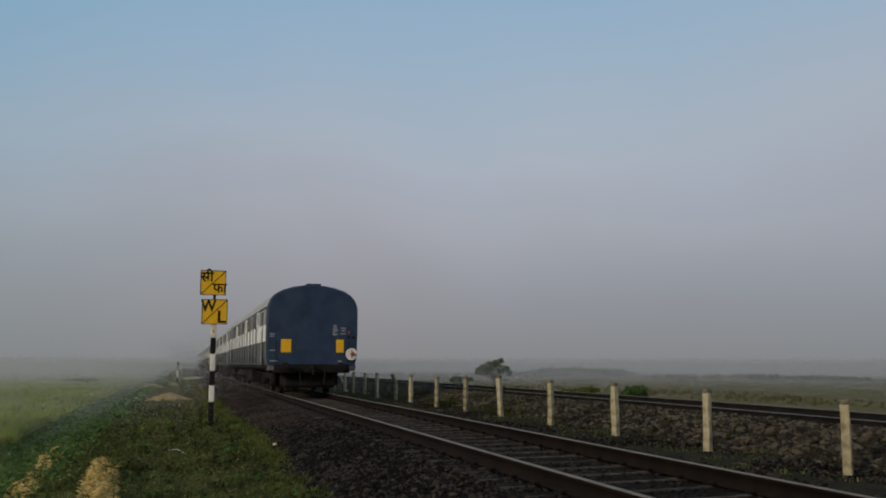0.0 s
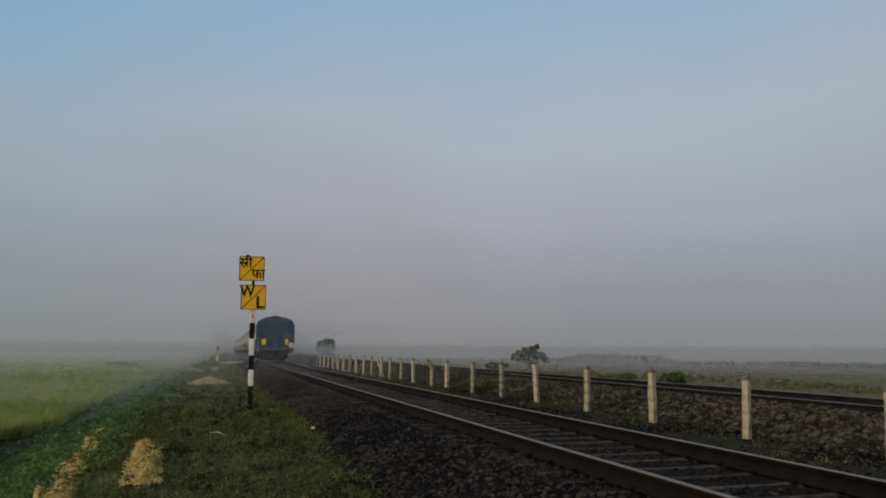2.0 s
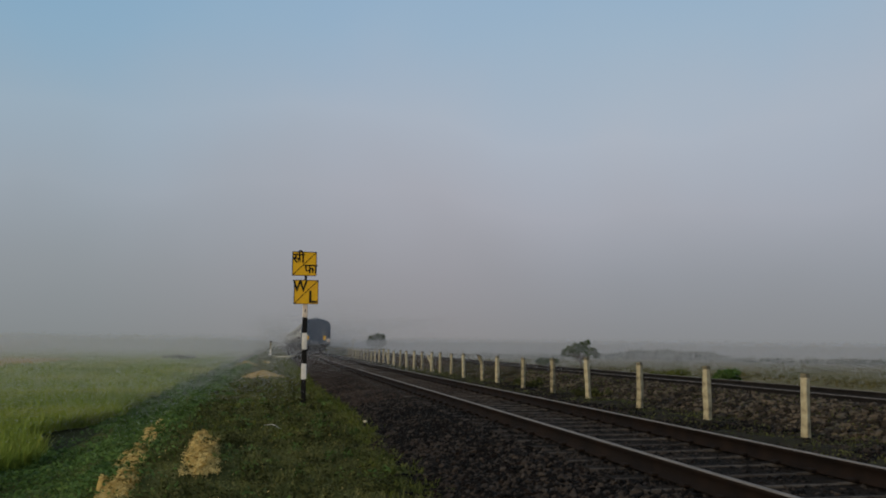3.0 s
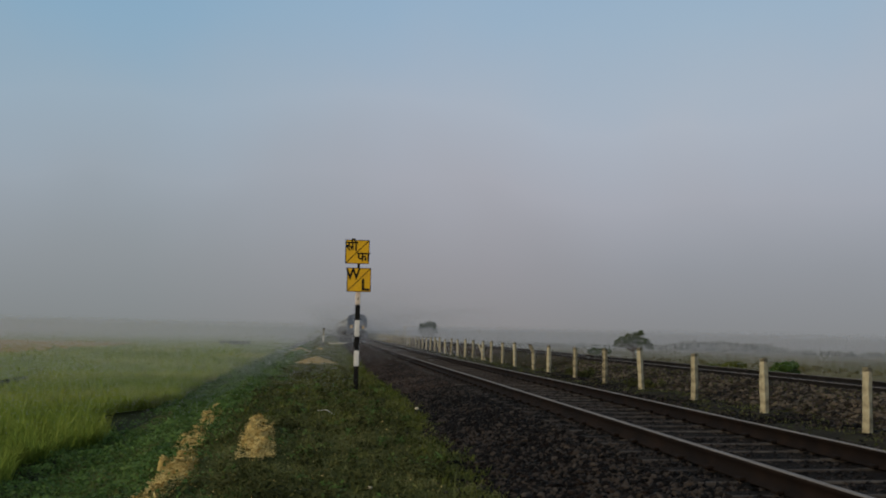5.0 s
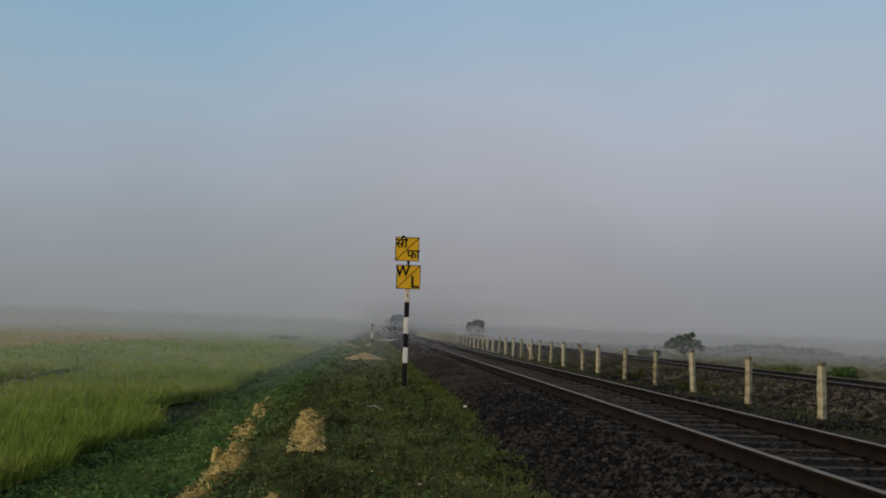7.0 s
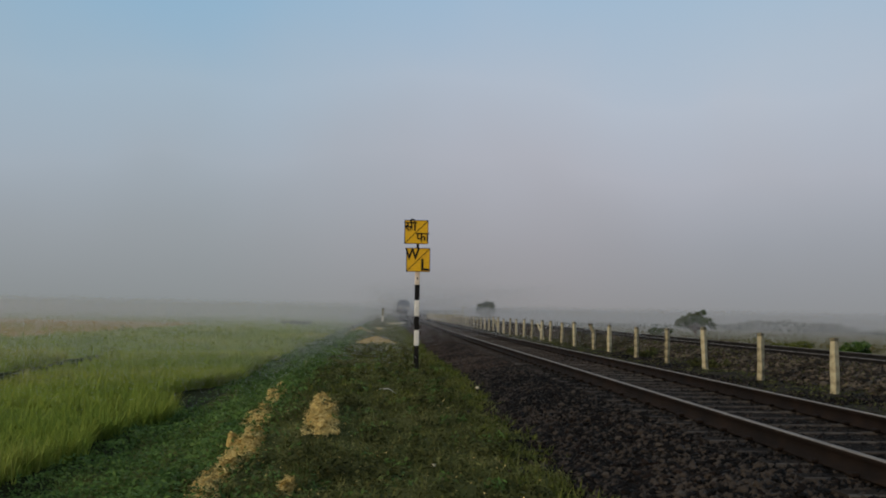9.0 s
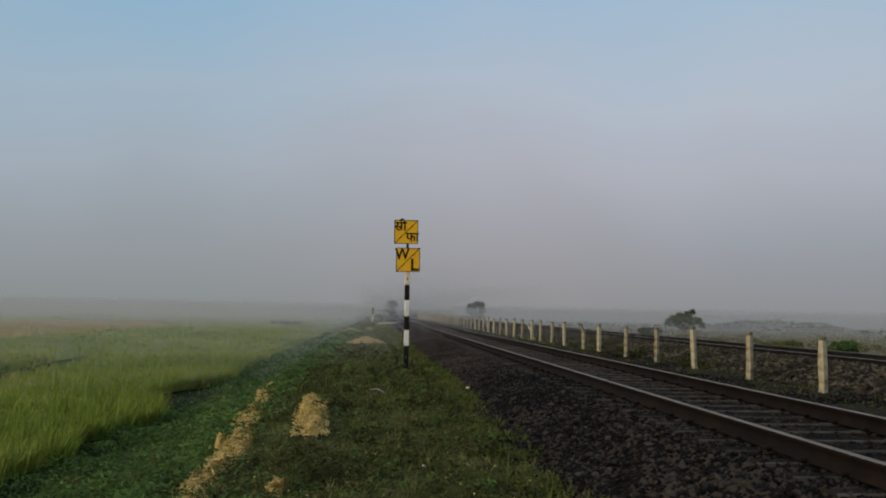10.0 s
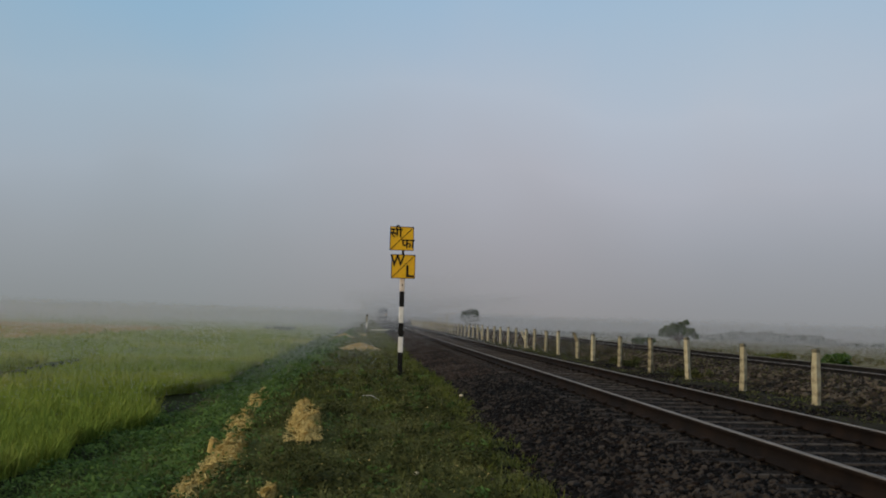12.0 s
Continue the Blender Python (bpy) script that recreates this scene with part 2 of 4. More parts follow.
M_STRIP = material("grey_window_strip", [(0.20, 0.207, 0.218), (0.30, 0.308, 0.32)], 0.9, 0.6, fine=8, bump=0.05)
M_ROOF = material("dull_roof_paint", [(0.30, 0.30, 0.30), (0.42, 0.42, 0.42)], 0.7, 0.6, 0.1, fine=8, bump=0.1)
M_UNDER = material("grimy_underframe", [(0.008, 0.0075, 0.0075), (0.022, 0.020, 0.019)], 2, 0.9, fine=20, bump=0.3, spec=0.1)
M_GLASS = material("dusty_window_glass", [(0.015, 0.015, 0.016), (0.03, 0.03, 0.032), (0.16, 0.16, 0.165)], 1.5, 0.3, fine=12, spread=1.0, bump=0.02)
M_RED = material("red_tail_lamp", [(0.18, 0.05, 0.035), (0.26, 0.08, 0.05)], 8, 0.4, fine=30, bump=0.05)
M_FOG = material("fog_drop", [(0.540, 0.556, 0.602), (0.575, 0.590, 0.632)], 0.1, 1.0, fine=1, bump=0, translucent=0.5, spec=0.0)
M_CAP = material("lichen_dark_concrete", [(0.07, 0.062, 0.042), (0.14, 0.125, 0.084), (0.22, 0.195, 0.13)], 14.0, 0.95, fine=60, bump=0.6)
M_PASTURE = material("pasture_scrub_leaf", [(0.075, 0.080, 0.036), (0.105, 0.105, 0.048), (0.14, 0.13, 0.062)], 0.3, 0.9, fine=3, island=0.4, bump=0, spec=0.06)
M_MIST_WOOD = material("far_wood_leaf", [(0.05, 0.065, 0.04), (0.075, 0.09, 0.05)], 0.3, 0.9, fine=3, island=0.4, bump=0, spec=0.06)


# ---------------------------------------------------------------- building helpers
def part(name, bm, mat, parent=None, label=""):
    me = bpy.data.meshes.new(name)
    bm.to_mesh(me)
    bm.free()
    return mesh_part(name, me, mat, parent, label)


def mesh_part(name, me, mat, parent=None, label=""):
    for m in (mat if isinstance(mat, (list, tuple)) else [mat]):
        if m.name not in me.materials:
            me.materials.append(m)
    ob = new(name, me)
    ob.parent = parent
    if label:
        tagged(ob, label)
    return ob


def soup(name, verts, faces, mat, smooth=False):
    """A mesh from arrays; all faces have one number of corners."""
    verts, faces = np.asarray(verts, np.float32), np.asarray(faces, np.int32)
    me = bpy.data.meshes.new(name)
    me.vertices.add(len(verts))
    me.vertices.foreach_set("co", verts.ravel())
    me.loops.add(faces.size)
    me.loops.foreach_set("vertex_index", faces.ravel())
    me.polygons.add(len(faces))
    me.polygons.foreach_set("loop_start", np.arange(0, faces.size, faces.shape[1], dtype=np.int32))
    me.polygons.foreach_set("loop_total", np.full(len(faces), faces.shape[1], np.int32))
    me.update(calc_edges=True)
    if smooth:
        me.polygons.foreach_set("use_smooth", np.ones(len(faces), bool))
    me.materials.append(mat)
    return new(name, me)


def add_box(bm, x0, x1, y0, y1, z0, z1, bevel=0.0):
    r = bmesh.ops.create_cube(bm, size=1.0)
    for v in r["verts"]:
        v.co = Vector((x0 + (v.co.x + 0.5) * (x1 - x0), y0 + (v.co.y + 0.5) * (y1 - y0), z0 + (v.co.z + 0.5) * (z1 - z0)))
    if bevel:
        es = list({e for v in r["verts"] for e in v.link_edges})
        bmesh.ops.bevel(bm, geom=es, offset=bevel, segments=1, affect="EDGES", profile=0.7)


def box(x0, x1, y0, y1, z0, z1, bevel=0.0):
    bm = bmesh.new()
    add_box(bm, x0, x1, y0, y1, z0, z1, bevel)
    return bm


def tube(points, radii, sides=8):
    """A tapered limb through the points."""
    bm = bmesh.new()
    rings = []
    for i, (p, r) in enumerate(zip(points, radii)):
        p = Vector(p)
        d = (Vector(points[min(i + 1, len(points) - 1)]) - Vector(points[max(i - 1, 0)])).normalized()
        a = d.orthogonal().normalized()
        b = d.cross(a)
        rings.append([bm.verts.new(p + (a * math.cos(k * math.tau / sides) + b * math.sin(k * math.tau / sides)) * r) for k in range(sides)])
    for q, w in zip(rings, rings[1:]):
        for k in range(sides):
            bm.faces.new((q[k], q[(k + 1) % sides], w[(k + 1) % sides], w[k]))
    bm.faces.new(rings[0][::-1])
    bm.faces.new(rings[-1])
    bmesh.ops.recalc_face_normals(bm, faces=bm.faces)
    return bm


# ---------------------------------------------------------------- the plan
RAIL_TOP, RAIL_TOP_2 = 0.423, 0.564
X_LEFT, GAUGE = 3.83, 1.745
X_MID = X_LEFT + GAUGE / 2
X_LEFT_2 = 11.33
X_FENCE = 8.53
X_RICE = -4.55


def bend(y):
    """The line swings very gently to the right beyond the sign."""
    d = np.maximum(np.asarray(y, float) - 16.0, 0.0)
    return 0.0125 * d * d / (d + 12.0) + 0.65 * np.clip((d - 30.0) / 95.0, 0.0, 1.0) ** 1.3


def grade(y):
    """The whole country falls very slightly ahead."""
    return -0.0028 * np.clip(np.asarray(y, float) - 18.0, 0.0, 150.0)


def profile(x):
    """Height of the natural ground across the line."""
    return np.interp(x, [-400, -5.0, -3.6, -2.6, -1.9, -1.2, 0.0, 2.2, 6.9, 8.5, 9.3, 14.6, 16.5, 18.0, 400],
                     [-1.05, -1.05, -1.0, -0.72, -0.22, -0.02, 0.0, -0.03, 0.04, 0.065, 0.07, 0.15, -0.35, -0.5, -0.55])


def rough(x, y):
    bank = np.clip((2.0 - np.asarray(x)) / 0.5, 0, 1) * np.clip((np.asarray(x) + 3.5) / 0.5, 0, 1)
    return bank * 0.03 * np.sin(6.3 * x + 2 * np.sin(1.9 * y)) * np.sin(4.1 * y + 2 * np.sin(2.3 * x)) + 0.035 * np.sin(1.7 * x + 0.6 * y) * np.sin(0.9 * y - 1.1 * x) + 0.03 * np.sin(3.1 * x - 2.3 * y + 1.0) * np.sin(2.7 * y + 0.7 * x)


def ground_z(x, y):
    return grade(y) + profile(np.asarray(x) - bend(y)) + rough(np.asarray(x), np.asarray(y)) * np.where((x - bend(y) > 2.3) & (x - bend(y) < 7), 0.3, 1.0)


def ballast_z(x):
    """Top of the ballast of the near line; x from the bent axis."""
    return np.interp(x, [1.75, 2.95, 3.5, 3.9, 5.5, 5.9, 6.5, 7.5], [-0.05, 0.17, 0.215, 0.218, 0.218, 0.215, 0.17, 0.02])


def bank_2_z(x):
    """Top of the stone bank of the far line."""
    return np.interp(x, [9.15, 10.35, 10.95, 13.6, 14.2, 15.6], [0.05, 0.38, 0.455, 0.455, 0.38, 0.05])


def grid_sheet(name, xs, ys, height, mats, pick):
    X, Y = np.meshgrid(xs, ys)
    XB = X + bend(Y) * (np.abs(X) < 60)
    Z = height(X, XB, Y) + grade(Y)
    nx, ny = len(xs), len(ys)
    v = np.stack([XB, Y, Z], -1).reshape(-1, 3)
    i = (np.arange(ny - 1)[:, None] * nx + np.arange(nx - 1)[None, :]).ravel()
    f = np.stack([i, i + 1, i + nx + 1, i + nx], 1)
    ob = soup(name, v, f, mats[0], True)
    for m in mats[1:]:
        ob.data.materials.append(m)
    mid = ((xs[:-1] + xs[1:]) / 2)[None, :].repeat(ny - 1, 0).ravel()
    ob.data.polygons.foreach_set("material_index", pick(mid).astype(np.int32))
    return ob


xs = np.concatenate([[-2500, -900, -400, -200, -100, -60, -40, -25, -15, -10, -7], np.arange(-5.5, -1.0, 0.25), np.arange(-1.0, 2.4, 0.3), np.arange(2.4, 9.3, 0.6),
                     np.arange(9.3, 18, 0.7), [20, 25, 32, 45, 70, 120, 220, 450, 1000, 2500]])
ys = np.concatenate([[-600, -150, -50, -20, -8], np.arange(-4, 40, 0.4), np.arange(40, 100, 2.0), [110, 130, 160, 200, 260, 350, 500, 800, 1300, 2500]])
ground = grid_sheet("ground", xs, ys, lambda X, XB, Y: np.where(np.abs(X) < 60, ground_z(XB, Y) - grade(Y), np.where(X < 0, -1.05, -0.55)),
                    [M_FIELD, M_BANK, M_EARTH, M_SCRUB], lambda x: np.where(x < -4.2, 0, np.where(x < 2.0, 1, np.where(x < 15.5, 2, 3))))
tagged(ground, "low grassy embankment falling to a green paddy field", "ground", kind="structure")

long_y = np.concatenate([np.arange(-12, 60, 1.0), np.arange(60, 200, 5.0), np.arange(200, 420, 20.0)])
bx = np.array([1.7, 2.1, 2.95, 3.5, 3.9, 4.7, 5.5, 5.9, 6.5, 7.0, 7.6])
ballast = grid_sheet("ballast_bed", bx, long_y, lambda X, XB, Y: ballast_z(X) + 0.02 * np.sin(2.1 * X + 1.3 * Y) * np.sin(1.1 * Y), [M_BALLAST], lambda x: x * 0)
tagged(ballast, "dark ballast shoulder under the near railway line", "ballast", kind="structure")
bx2 = np.array([9.1, 9.6, 10.35, 10.9, 12.2, 13.6, 14.2, 15.0, 15.7])
bank2 = grid_sheet("stone_bank", bx2, long_y, lambda X, XB, Y: bank_2_z(X) + 0.03 * np.sin(2.1 * X + 1.3 * Y) * np.sin(1.1 * Y), [M_BALLAST], lambda x: x * 0)
tagged(bank2, "raised bank of rough brown stones under the far line", "embankment", kind="structure")


# ---------------------------------------------------------------- railway lines
def rail_mesh(x, top, mat):
    prof = [(-0.075, -0.172), (0.075, -0.172), (0.075, -0.160), (0.012, -0.140), (0.010, -0.048), (0.036, -0.036), (0.036, -0.006), (0.029, 0.0), (-0.029, 0.0),
            (-0.036, -0.006), (-0.036, -0.036), (-0.010, -0.048), (-0.012, -0.140), (-0.075, -0.160)]
    k = len(prof)
    px, pz = np.array(prof).T
    v = np.stack([(x + bend(long_y))[:, None] + px[None], long_y[:, None].repeat(k, 1), np.full((len(long_y), k), top) + grade(long_y)[:, None] + pz[None]], -1).reshape(-1, 3)
    i = np.arange(len(long_y) - 1)[:, None] * k
    j = np.arange(k)[None]
    f = np.stack([i + j, i + (j + 1) % k, i + k + (j + 1) % k, i + k + j], -1).reshape(-1, 4)[:, ::-1]
    ob = soup("rail", v, f, mat)
    ob.data.materials.append(M_POLISH)
    ob.data.polygons.foreach_set("material_index", np.tile(((np.arange(k) >= 6) & (np.arange(k) <= 8)).astype(np.int32), len(long_y) - 1).astype(np.int32))
    return ob


def sleeper_mesh(edge):
    """A sleeper nearly buried; edge colours its near upper strip, paler where light is painted in."""
    bm = bmesh.new()
    for x0, x1, h in ((-1.375, -0.62, 0.0), (-0.62, 0.62, -0.012), (0.62, 1.375, 0.0)):
        add_box(bm, x0, x1, 0.0, 0.22, -0.2, h - 0.012, 0.015)
    dark = len(bm.faces)
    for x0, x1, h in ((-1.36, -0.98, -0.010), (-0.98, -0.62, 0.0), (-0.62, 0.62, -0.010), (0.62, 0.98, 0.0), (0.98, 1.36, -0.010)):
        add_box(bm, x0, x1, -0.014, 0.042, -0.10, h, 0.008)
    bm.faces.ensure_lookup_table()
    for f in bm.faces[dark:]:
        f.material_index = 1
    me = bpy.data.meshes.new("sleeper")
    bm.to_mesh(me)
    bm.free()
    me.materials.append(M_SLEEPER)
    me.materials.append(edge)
    return me


def clip_mesh():
    bm = bmesh.new()
    for s in (-1, 1):
        for side in (-1, 1):
            x = s * GAUGE / 2 + side * 0.10
            add_box(bm, x - 0.035, x + 0.035, -0.05, 0.05, 0.0, 0.035, 0.01)
    me = bpy.data.meshes.new("rail_clip")
    bm.to_mesh(me)
    bm.free()
    me.materials.append(M_RUST)
    return me


LIT_SLEEPER, DARK_SLEEPER, CLIP = sleeper_mesh(M_ARRIS), sleeper_mesh(M_SLEEPER), clip_mesh()


def railway_line(x_left, top, label, y_from, y_to, mat, sleeper):
    base = new("railway_line")
    tagged(base, label, "railway track", "railway lines", "structure")
    for x in (x_left, x_left + GAUGE):
        rail_mesh(x, top, mat).parent = base
    for y in np.arange(y_from, y_to, 0.603):
        slope = (bend(y + 1) - bend(y)) / 1.0
        m = pose(x_left + GAUGE / 2 + bend(y), y, top - 0.172 + float(grade(y)), 0, 0, -math.degrees(math.atan(slope)) + random.uniform(-0.9, 0.9))
        s = new("sleeper", sleeper)
        s.parent, s.matrix_basis = base, m
        c = new("rail_clip", CLIP)
        c.parent, c.matrix_basis = base, m
    return base


railway_line(X_LEFT, RAIL_TOP, "broad gauge railway line with rusty rails and bright worn heads", -10.10, 95.0, M_RUST, LIT_SLEEPER)
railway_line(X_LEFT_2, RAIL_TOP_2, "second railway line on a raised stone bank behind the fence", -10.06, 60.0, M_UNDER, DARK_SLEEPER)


# ---------------------------------------------------------------- loose stones
def stone_shapes(count, rng, fine):
    if fine:
        bm = bmesh.new()
        bmesh.ops.create_icosphere(bm, subdivisions=1, radius=0.5)
        v = np.array([x.co[:] for x in bm.verts])
        f = np.array([[q.index for q in p.verts] for p in bm.faces])
        bm.free()
    else:
        v = np.array([(0.5, 0, 0), (-0.5, 0, 0), (0, 0.5, 0), (0, -0.5, 0), (0, 0, 0.5), (0, 0, -0.5)])
        f = np.array([(0, 2, 4), (2, 1, 4), (1, 3, 4), (3, 0, 4), (2, 0, 5), (1, 2, 5), (3, 1, 5), (0, 3, 5)])
    return [(v * rng.uniform(0.6, 1.3, (len(v), 1)) + (0 if fine else rng.uniform(-0.14, 0.14, v.shape))) * np.array([1.0, rng.uniform(0.65, 1.0), rng.uniform(0.5, 0.8)]) for _ in range(count)], f


def scatter_stones(name, places, sizes, mat, rng, fine=True):
    shapes, f = stone_shapes(14, rng, fine)
    n, k = len(places), len(shapes[0])
    base = np.array(shapes)[rng.integers(0, len(shapes), n)]
    a, b = rng.uniform(0, math.tau, n), rng.uniform(-0.7, 0.7, n)
    ca, sa, cb, sb = np.cos(a)[:, None], np.sin(a)[:, None], np.cos(b)[:, None], np.sin(b)[:, None]
    x, y, z = base[..., 0], base[..., 1], base[..., 2]
    y, z = y * cb - z * sb, y * sb + z * cb
    x, y = x * ca - y * sa, x * sa + y * ca
    v = np.stack([x, y, z], -1) * sizes[:, None, None] + places[:, None, :]
    faces = (f[None] + (np.arange(n) * k)[:, None, None]).reshape(-1, 3)
    return soup(name, v.reshape(-1, 3), faces, mat)


rng = np.random.default_rng(5)


def ballast_places(x0, x1, y0, y1, per_m2, height):
    n = int((x1 - x0) * (y1 - y0) * per_m2)
    x, y = rng.uniform(x0, x1, n), rng.uniform(y0, y1, n)
    return np.stack([x + bend(y), y, height(x) + grade(y)], 1)


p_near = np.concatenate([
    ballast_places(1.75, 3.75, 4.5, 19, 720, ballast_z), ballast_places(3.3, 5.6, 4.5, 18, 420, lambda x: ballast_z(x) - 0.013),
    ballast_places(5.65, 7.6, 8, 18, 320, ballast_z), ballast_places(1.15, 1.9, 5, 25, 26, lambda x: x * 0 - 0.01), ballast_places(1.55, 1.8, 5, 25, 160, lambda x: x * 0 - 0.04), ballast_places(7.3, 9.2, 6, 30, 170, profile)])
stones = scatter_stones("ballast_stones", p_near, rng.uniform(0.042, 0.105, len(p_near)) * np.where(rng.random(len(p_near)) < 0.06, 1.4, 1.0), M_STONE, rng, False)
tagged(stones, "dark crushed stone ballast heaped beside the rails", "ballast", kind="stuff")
# stones farther off, in the paler colour with the haze painted in
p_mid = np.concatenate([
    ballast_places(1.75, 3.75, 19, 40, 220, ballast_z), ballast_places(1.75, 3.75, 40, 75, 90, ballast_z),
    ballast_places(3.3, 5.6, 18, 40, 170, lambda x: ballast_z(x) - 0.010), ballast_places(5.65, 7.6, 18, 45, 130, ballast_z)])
stones = scatter_stones("ballast_stones", p_mid, rng.uniform(0.05, 0.11, len(p_mid)), M_HAZED_DUSTY, rng, False)
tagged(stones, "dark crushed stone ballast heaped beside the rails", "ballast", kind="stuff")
p_far = np.concatenate([ballast_places(9.1, 11.0, 6, 30, 190, bank_2_z), ballast_places(9.1, 11.0, 30, 70, 90, bank_2_z)])
rubble = scatter_stones("bank_stones", p_far, rng.uniform(0.09, 0.23, len(p_far)), M_RUBBLE, rng, False)
tagged(rubble, "rough brown stones pitched on the far line's bank", "stones", kind="stuff")


# ---------------------------------------------------------------- grasses
def blades(name, x, y, z, length, width, lean, mat, droop=0.35):
    """Bent blades, each a quad and a tip."""
    n = len(x)
    a = rng.uniform(0, math.tau, n)
    l, w, le = length * rng.uniform(0.6, 1.3, n), width * rng.uniform(0.7, 1.3, n), lean * rng.uniform(0.2, 1.5, n)
    ox, oy, sx, sy = np.cos(a), np.sin(a), -np.sin(a), np.cos(a)
    def at(t, half):
        out = l * le * t ** 1.6
        up = l * t * (1 - droop * le * t)
        c = np.stack([x + ox * out, y + oy * out, z + up], 1)
        s = np.stack([sx * w * half, sy * w * half, 0 * w], 1)
        return c, s
    c0, s0 = at(0.0, 0.5)
    c1, s1 = at(0.55, 0.45)
    c2, _ = at(1.0, 0.0)
    v = np.stack([c0 - s0, c0 + s0, c1 + s1, c1 - s1, c2], 1).reshape(-1, 3)
    i = np.arange(n)[:, None] * 5
    f = np.concatenate([i + np.array([[0, 1, 2]]), i + np.array([[0, 2, 3]]), i + np.array([[3, 2, 4]])])
    return soup(name, v, f, mat)


def patchy(n, x0, x1, y0, y1, power=1.0, keep=None):
    x, y = rng.uniform(x0, x1, n), y0 + (y1 - y0) * rng.random(n) ** power
    d = 0.5 + 0.5 * np.sin(1.9 * x + 0.8 * np.sin(1.3 * y)) * np.sin(1.5 * y + np.sin(2.3 * x))
    k = rng.random(n) < 0.35 + 0.65 * d
    x, y = x[k], y[k]
    return x + bend(y), y


def tufts(count, per, x0, x1, y0, y1, power, radius, length, width, name, mat, label, lean=0.8):
    """Tufts of blades that spring outwards from their middles."""
    cx, cy = patchy(count, x0, x1, y0, y1, power)
    n = len(cx) * per
    big = np.repeat(rng.uniform(0.5, 1.5, len(cx)), per)
    a, q = rng.uniform(0, math.tau, n), rng.random(n)
    far = 1 + 0.03 * np.clip(np.repeat(cy, per) - 8, 0, 40)
    x, y = np.repeat(cx, per) + np.cos(a) * q * radius * big, np.repeat(cy, per) + np.sin(a) * q * radius * big
    ob = blades(name, x, y, ground_z(x, y) - 0.01, length * big * (1.15 - 0.5 * q), width * far, lean, mat)
    tagged(ob, label, "grass", kind="stuff")


tufts(3900, 12, -2.5, 1.9, 4.5, 17, 1.3, 0.10, 0.075, 0.012, "bank_grass", M_BLADE, "short dark tufted grass on top of the embankment")
tufts(2900, 12, -2.9, 1.9, 17, 50, 1.4, 0.14, 0.085, 0.012, "bank_grass", M_BLADE, "short dark tufted grass on top of the embankment")
tufts(2200, 10, -2.0, 2.0, 13, 75, 1.3, 0.16, 0.12, 0.013, "tall_grass", M_VERGE, "lighter uneven grass farther along the embankment")
tufts(1000, 10, -2.2, 1.8, 50, 110, 1.2, 0.25, 0.09, 0.014, "bank_grass", M_BLADE, "short dark tufted grass on top of the embankment")
tufts(420, 16, -2.3, 1.6, 5, 40, 1.5, 0.10, 0.14, 0.011, "tall_grass", M_BLADE, "taller dark clumps of grass on the embankment")
tufts(1900, 9, 1.2, 1.95, 5, 60, 1.6, 0.08, 0.10, 0.010, "verge_grass", M_VERGE, "yellow-green grass along the foot of the ballast")
tufts(800, 8, 7.8, 9.6, 8, 60, 1.3, 0.12, 0.055, 0.013, "fence_grass", M_BLADE, "thin dull grass at the foot of the fence posts")


def leaves(name, x, y, z, size, rise, mat):
    """Small lozenge leaves, more or less level, at uneven heights."""
    n = len(x)
    a, t, q = rng.uniform(0, math.tau, n), rng.normal(0, 0.45, n), rng.normal(0, 0.45, n)
    ln, wd = size * rng.uniform(0.6, 1.4, n), size * rng.uniform(0.35, 0.7, n)
    d = np.stack([np.cos(a) * np.cos(t), np.sin(a) * np.cos(t), np.sin(t)], 1) * ln[:, None]
    e = np.stack([-np.sin(a) * np.cos(q), np.cos(a) * np.cos(q), np.sin(q)], 1) * wd[:, None]
    lump = 0.5 + 0.5 * np.sin(2.7 * x + 1.1 * np.sin(2.0 * y)) * np.sin(2.2 * y + np.sin(1.7 * x))
    c = np.stack([x, y, z + rise * (0.25 + lump) * rng.random(n)], 1)
    v = np.stack([c - d, c + e, c + d, c - e], 1).reshape(-1, 3)
    return soup(name, v, np.arange(n * 4).reshape(-1, 4), mat)


wx, wy = patchy(115000, -4.75, -1.6, 5, 100, 2.2)
more_y = 5 + 60 * rng.random(13000) ** 2.0
more_x = -1.75 + np.abs(rng.normal(0, 0.34, 13000)) + bend(more_y)
wx, wy = np.concatenate([wx, more_x]), np.concatenate([wy, more_y])
bare = (wx < -3.75) & (np.abs(wy - 22.6) < 2.4) & (rng.random(len(wx)) < 0.85)
wx, wy = wx[~bare], wy[~bare]
weeds = leaves("ditch_weeds", wx, wy, ground_z(wx, wy), 0.026 + 0.0016 * np.clip(wy - 8, 0, 70), 0.20, M_WEED)
tagged(weeds, "lush green creeping weeds on the slope and ditch", "weeds", kind="stuff")
wx, wy = patchy(10000, 7.3, 10.0, 6, 50, 1.4)
herbs = leaves("fence_herbs", wx, wy, ground_z(wx, wy), 0.022 + 0.0009 * np.clip(wy - 7, 0, 30), 0.06, M_BANKLEAF)
tagged(herbs, "dull creeping herbs over the stony strip by the fence", "weeds", kind="stuff")
wx, wy = patchy(62000, -1.8, 1.7, 4.5, 40, 1.9)
herbs = leaves("bank_herbs", wx, wy, ground_z(wx, wy), 0.016 + 0.0009 * np.clip(wy - 7, 0, 30), 0.08, M_BLADE)
tagged(herbs, "small dark leaves of creeping herbs in the grass", "weeds", kind="stuff")
wx, wy = patchy(1300, -1.0, -0.45, 5.2, 7.4, 1.0)
